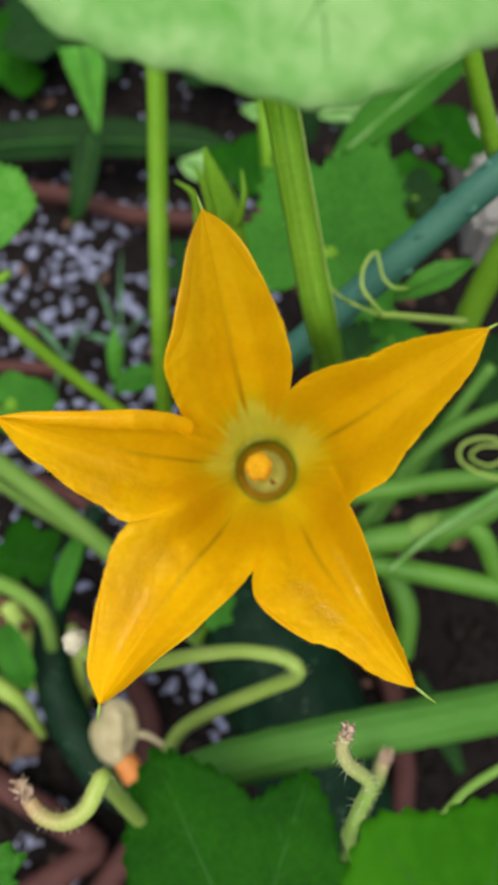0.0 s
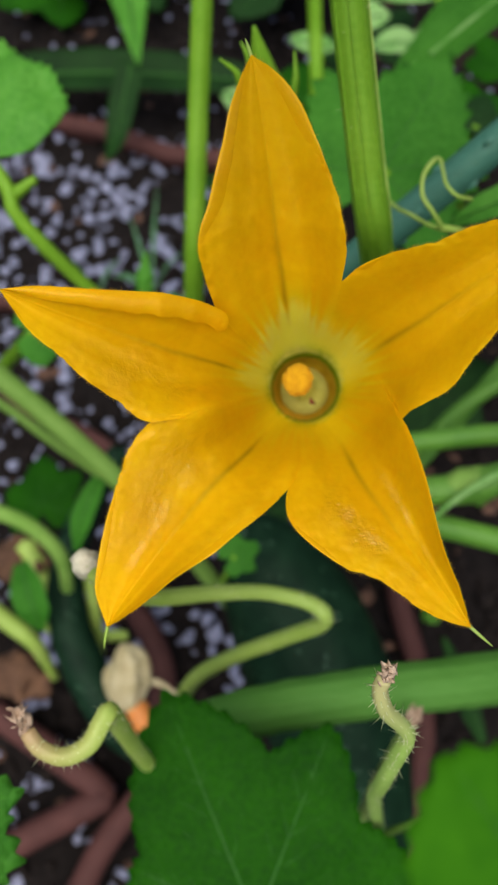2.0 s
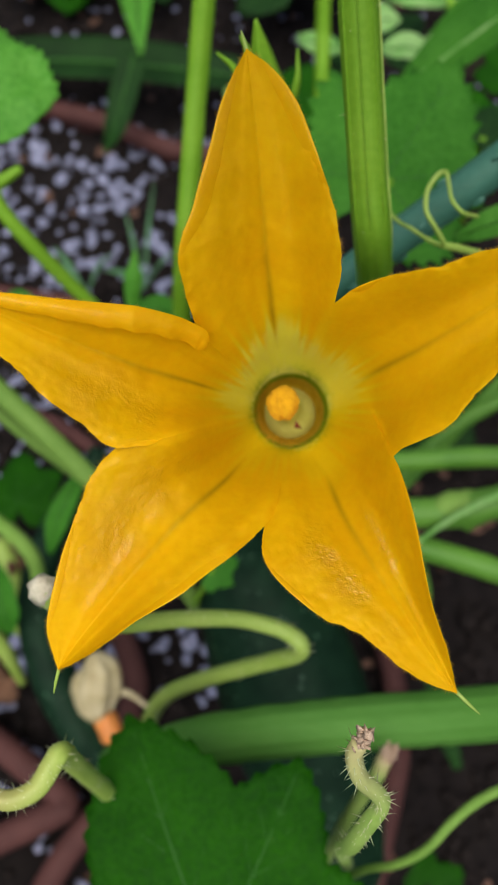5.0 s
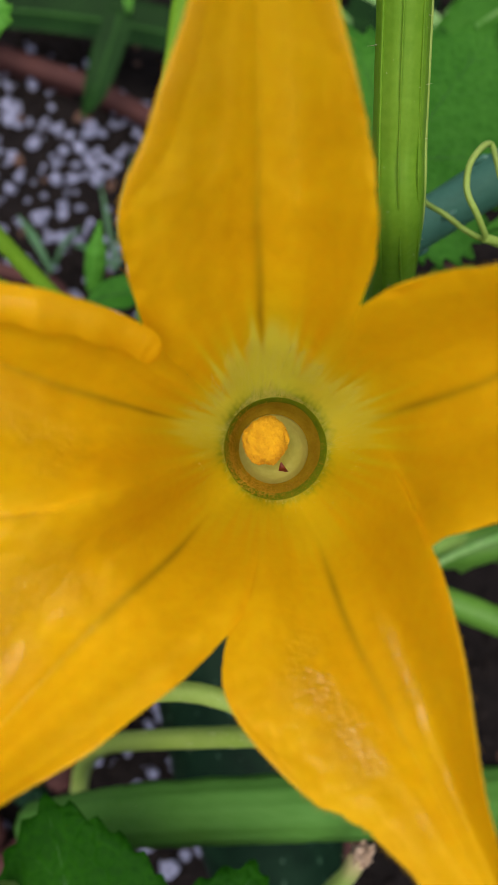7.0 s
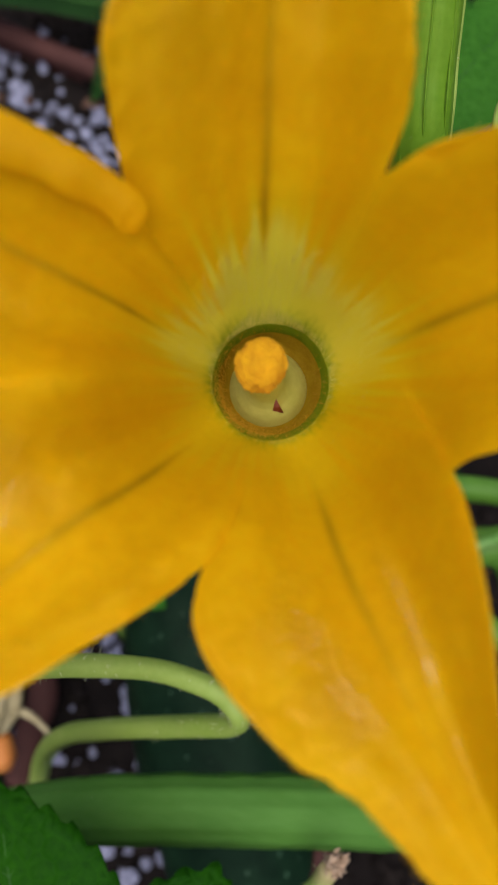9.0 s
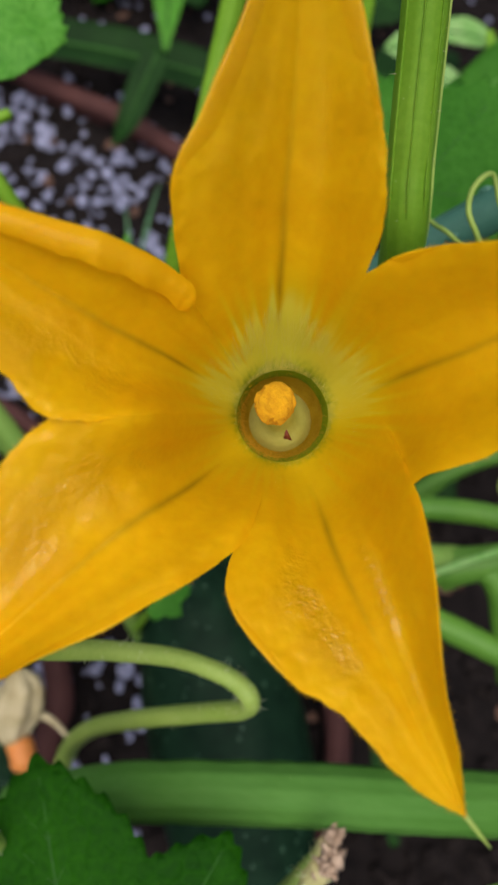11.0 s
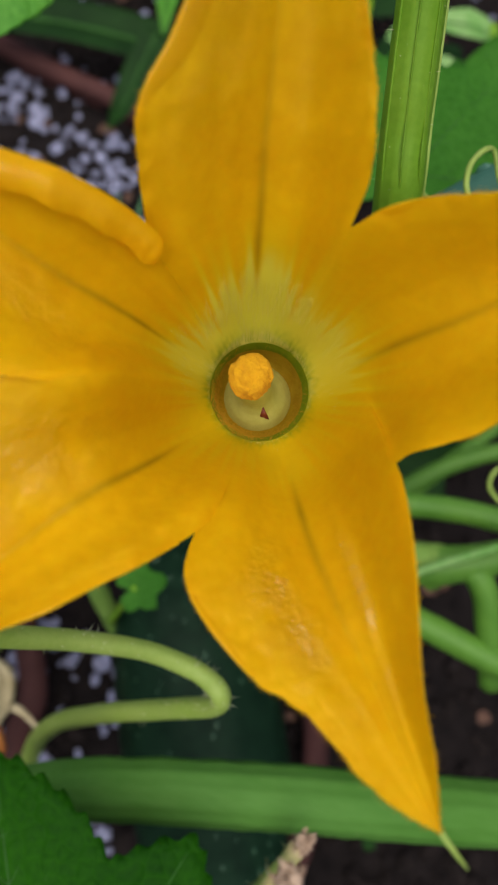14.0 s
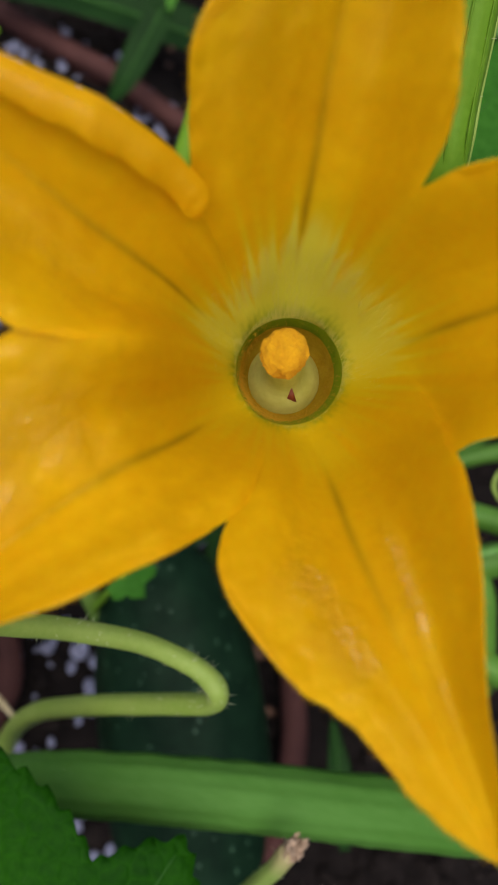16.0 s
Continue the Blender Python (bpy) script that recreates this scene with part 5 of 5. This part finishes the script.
stalk("tendril", "pale tendril coiled like a spring", "tendril", [(0.0877, 0.1046, 0.2008), (0.0793, 0.1059, 0.2036), (0.0720, 0.1091, 0.2073), (0.0731, 0.1139, 0.2107), (0.0829, 0.1163, 0.2097), (0.0897, 0.1134, 0.2050), (0.0832, 0.1082, 0.2047), (0.0758, 0.1097, 0.2076), (0.0781, 0.1127, 0.2102), (0.0868, 0.1139, 0.2085)], (0.0006, 0.0006, 0.0005, 0.0005), STALK_PALE, seg=10, group="tendrils")
stalk("vine_stem", "thin pale stem curving up from below", "stem", [(0.0306, -0.0173, 0.1906), (0.0358, -0.0128, 0.2032), (0.0418, -0.0102, 0.2118), (0.0470, -0.0057, 0.2201), (0.0508, 0.0004, 0.2270), (0.0557, 0.0058, 0.2324), (0.0630, 0.0104, 0.2375), (0.0728, 0.0154, 0.2416)], (0.0010, 0.0011, 0.0012), STALK_SOFT, group=GS)

# leaves in the background
GB = "background leaves"
blade_leaf("strap_leaf", "long dark green leaf lying across the pot rim", [(-0.2292, 0.4016, 0.0446), (-0.1888, 0.4243, 0.0417), (-0.1380, 0.4393, 0.0350), (-0.0832, 0.4409, 0.0334), (-0.0360, 0.4400, 0.0310), (0.0043, 0.4374, 0.0172)], (0.010, 0.016, 0.017, 0.016, 0.012, 0.004), BACK + UP * 0.3, LEAF_SHADED, group=GB)
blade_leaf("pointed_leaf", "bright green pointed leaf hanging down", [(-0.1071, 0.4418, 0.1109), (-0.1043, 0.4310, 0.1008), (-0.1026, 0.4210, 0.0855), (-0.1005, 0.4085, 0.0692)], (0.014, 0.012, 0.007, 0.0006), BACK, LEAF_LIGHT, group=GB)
blade_leaf("pointed_leaf", "dark narrow leaf standing on the soil", [(-0.1060, 0.4139, 0.0663), (-0.1110, 0.3940, 0.0526), (-0.1157, 0.3771, 0.0402), (-0.1232, 0.3684, 0.0259)], (0.008, 0.009, 0.007, 0.0008), BACK, LEAF_SHADED, group=GB)
blade_leaf("strap_leaf", "glossy green leaf with a pale midrib", [(0.0355, 0.2670, 0.1825), (0.0474, 0.2698, 0.1941), (0.0604, 0.2742, 0.2063), (0.0746, 0.2790, 0.2186), (0.0897, 0.2840, 0.2309)], (0.001, 0.0075, 0.012, 0.013, 0.010), BACK + UP * 0.4, LEAF_MID, 0.35, GB, pale_rib=True)
blade_leaf("strap_leaf", "second glossy green leaf with a pale midrib", [(0.0545, 0.3192, 0.1713), (0.0671, 0.3222, 0.1830), (0.0812, 0.3259, 0.1948), (0.0968, 0.3291, 0.2064)], (0.001, 0.006, 0.009, 0.009), BACK + UP * 0.4, LEAF_MID, 0.35, GB, pale_rib=True)
for a, b, c, w in (((-0.0044, 0.3657, 0.1284), (0.0080, 0.3633, 0.1269), (0.0213, 0.3623, 0.1259), 0.007), ((0.0211, 0.3575, 0.1456), (0.0338, 0.3608, 0.1465), (0.0468, 0.3626, 0.1467), 0.010), ((0.0371, 0.3384, 0.1476), (0.0504, 0.3415, 0.1484), (0.0640, 0.3387, 0.1466), 0.008), ((0.0411, 0.3806, 0.1437), (0.0587, 0.3842, 0.1445), (0.0766, 0.3840, 0.1436), 0.009), ((-0.0416, 0.3516, 0.1023), (-0.0215, 0.3398, 0.1072), (0.0037, 0.3286, 0.1122), 0.012)):
    blade_leaf("oval_leaf", "green oval leaf, pale with caught light put into its colour", [a, Vector(a).lerp(Vector(b), 0.5), b, Vector(b).lerp(Vector(c), 0.5), c], (0.0015, w * 0.8, w, w * 0.8, 0.001), BACK + UP * 0.3, LEAF_PALE, 0.2, GB)
stalk("leaf_stalk", "thin stalk under an oval leaf", "stalk", [(0.0785, 0.3563, 0.1426), (0.0733, 0.3678, 0.1478), (0.0694, 0.3781, 0.1523)], (0.0022, 0.002), STALK, group="leaf stalks")
# low leaves; most carry their shade in a darkened green
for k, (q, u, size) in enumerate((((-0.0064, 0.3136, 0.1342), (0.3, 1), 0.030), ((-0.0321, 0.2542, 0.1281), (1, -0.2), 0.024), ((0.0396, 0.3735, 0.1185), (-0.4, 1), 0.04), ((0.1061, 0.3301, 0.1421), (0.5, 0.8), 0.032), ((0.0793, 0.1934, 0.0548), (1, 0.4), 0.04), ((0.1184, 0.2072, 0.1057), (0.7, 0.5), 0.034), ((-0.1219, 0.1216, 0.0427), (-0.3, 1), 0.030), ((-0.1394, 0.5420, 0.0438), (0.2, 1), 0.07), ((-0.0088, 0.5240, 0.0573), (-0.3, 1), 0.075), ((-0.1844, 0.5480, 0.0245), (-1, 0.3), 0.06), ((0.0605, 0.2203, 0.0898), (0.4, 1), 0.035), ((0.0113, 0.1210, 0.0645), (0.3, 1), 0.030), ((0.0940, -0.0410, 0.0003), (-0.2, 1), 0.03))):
    squash_leaf("shaded dark green squash leaf near the soil", q, BACK + UP * 0.4 + RIGHT * (0.3 if k % 2 else -0.25), RIGHT * u[0] + UP * u[1], size, LEAF_SHADED if k % 3 else LEAF, seed=20 + k, teeth=36, group="shaded squash leaves")
blade_leaf("pointed_leaf", "narrow dark green leaf in the shade by the fruit", [(0.0840, 0.0640, 0.0500), (0.0900, 0.0480, 0.0500), (0.0960, 0.0320, 0.0460), (0.1030, 0.0180, 0.0400)], (0.001, 0.0045, 0.005, 0.002), BACK + UP * 0.3, LEAF_SHADED, 0.3, GB)
squash_leaf("small fresh green leaf in the shade of the petals", (-0.0136, 0.0675, 0.1647), BACK + UP * 0.2, UP * 0.6 + RIGHT, 0.010, LEAF_MID, seed=44, teeth=16, stem=[(-0.0217, 0.0665, 0.1102)], radii=(0.0012, 0.001))
squash_leaf("blue-green squash leaf in the shade of the stake", (0.0653, 0.2400, 0.2023), BACK + UP * 0.3, RIGHT + UP * 0.4, 0.018, LEAF, seed=61, teeth=26, stem=[(0.0680, 0.2592, 0.1451)], radii=(0.0014, 0.0012), group="shaded squash leaves")
squash_leaf("fresh green squash leaf below the stake", (0.0479, 0.1444, 0.2275), BACK + UP * 0.4, RIGHT + UP * 0.1, 0.014, LEAF_MID, seed=62, teeth=26, stem=[(0.0407, 0.1576, 0.1899)], radii=(0.0014, 0.0012), group="shaded squash leaves")
# seedlings among the perlite
rng = random.Random(77)
for a, tips in (((-0.0818, 0.2688, 0.0243), ((-0.0944, 0.3015, 0.0398), (-0.0642, 0.2826, 0.0419), (-0.1017, 0.2753, 0.0274), (-0.0818, 0.3145, 0.0461))), ((-0.1138, 0.2570, 0.0297), ((-0.1316, 0.2762, 0.0389), (-0.1032, 0.2762, 0.0389), (-0.1185, 0.2361, 0.0308)))):
    root = thing("seedling", "small pale green weed seedling in the perlite", "weed", "weeds")
    for tip in tips:
        bm = bmesh.new()
        a0, b0 = Vector(a), Vector(tip)
        b0 = a0 + (b0 - a0) * 1.25
        tube(bm, [a0, a0.lerp(b0, 0.5) + Vector((0, 0, 0.006)), b0], (0.0012, 0.0024, 0.0003), 8, 6, flat=0.3)
        part("leaf", bm, GRASS, root)
q, w = Vector((-0.0512, 0.1560, 0.1927)), Vector((-0.0508, 0.1625, 0.2006))
root = thing("flower_bud", "small bright green bud on the vine", "bud")
bm = bmesh.new()
tube(bm, [q - (w - q) * 0.6, q, q.lerp(w, 0.6), w, w + (w - q) * 0.5], (0.0016, 0.0027, 0.0030, 0.0016, 0.0003), 18, 6, 5, 0.15)
part("bud_body", bm, LEAF_LIGHT, root)
q = Vector((-0.0440, 0.1450, 0.1976))
blade_leaf("pointed_leaf", "pale olive green leaf beside the upright stalk", [q - RIGHT * 0.006 - UP * 0.003, q - RIGHT * 0.001, q + RIGHT * 0.005 + UP * 0.002, q + RIGHT * 0.013 + UP * 0.003], (0.001, 0.0045, 0.0052, 0.001), BACK + UP * 0.3, LEAF_MID, 0.3, GB)
# dried scraps
for q, r in (((-0.1168, 0.0839, 0.0782), 0.010), ((-0.1179, 0.0358, 0.0468), 0.012)):
    root = thing("dried_leaf", "crumpled brown dried leaf scrap on the soil", "leaf", "dried scraps")
    bm = bmesh.new()
    bmesh.ops.create_icosphere(bm, subdivisions=3, radius=1)
    for v in bm.verts:
        n0 = noise.noise(v.co * 2.0 + Vector(q) * 50)
        n1 = abs(noise.noise(v.co * 5.0 + Vector(q) * 20))
        v.co = Vector((v.co.x * 1.2, v.co.y * 0.9, v.co.z * 0.3 + 0.35 * n1)) * r * (0.9 + 0.9 * n0 + 0.5 * n1)
    ob = part("scrap", bm, DRYLEAF, root)
    ob.location = Vector(q)
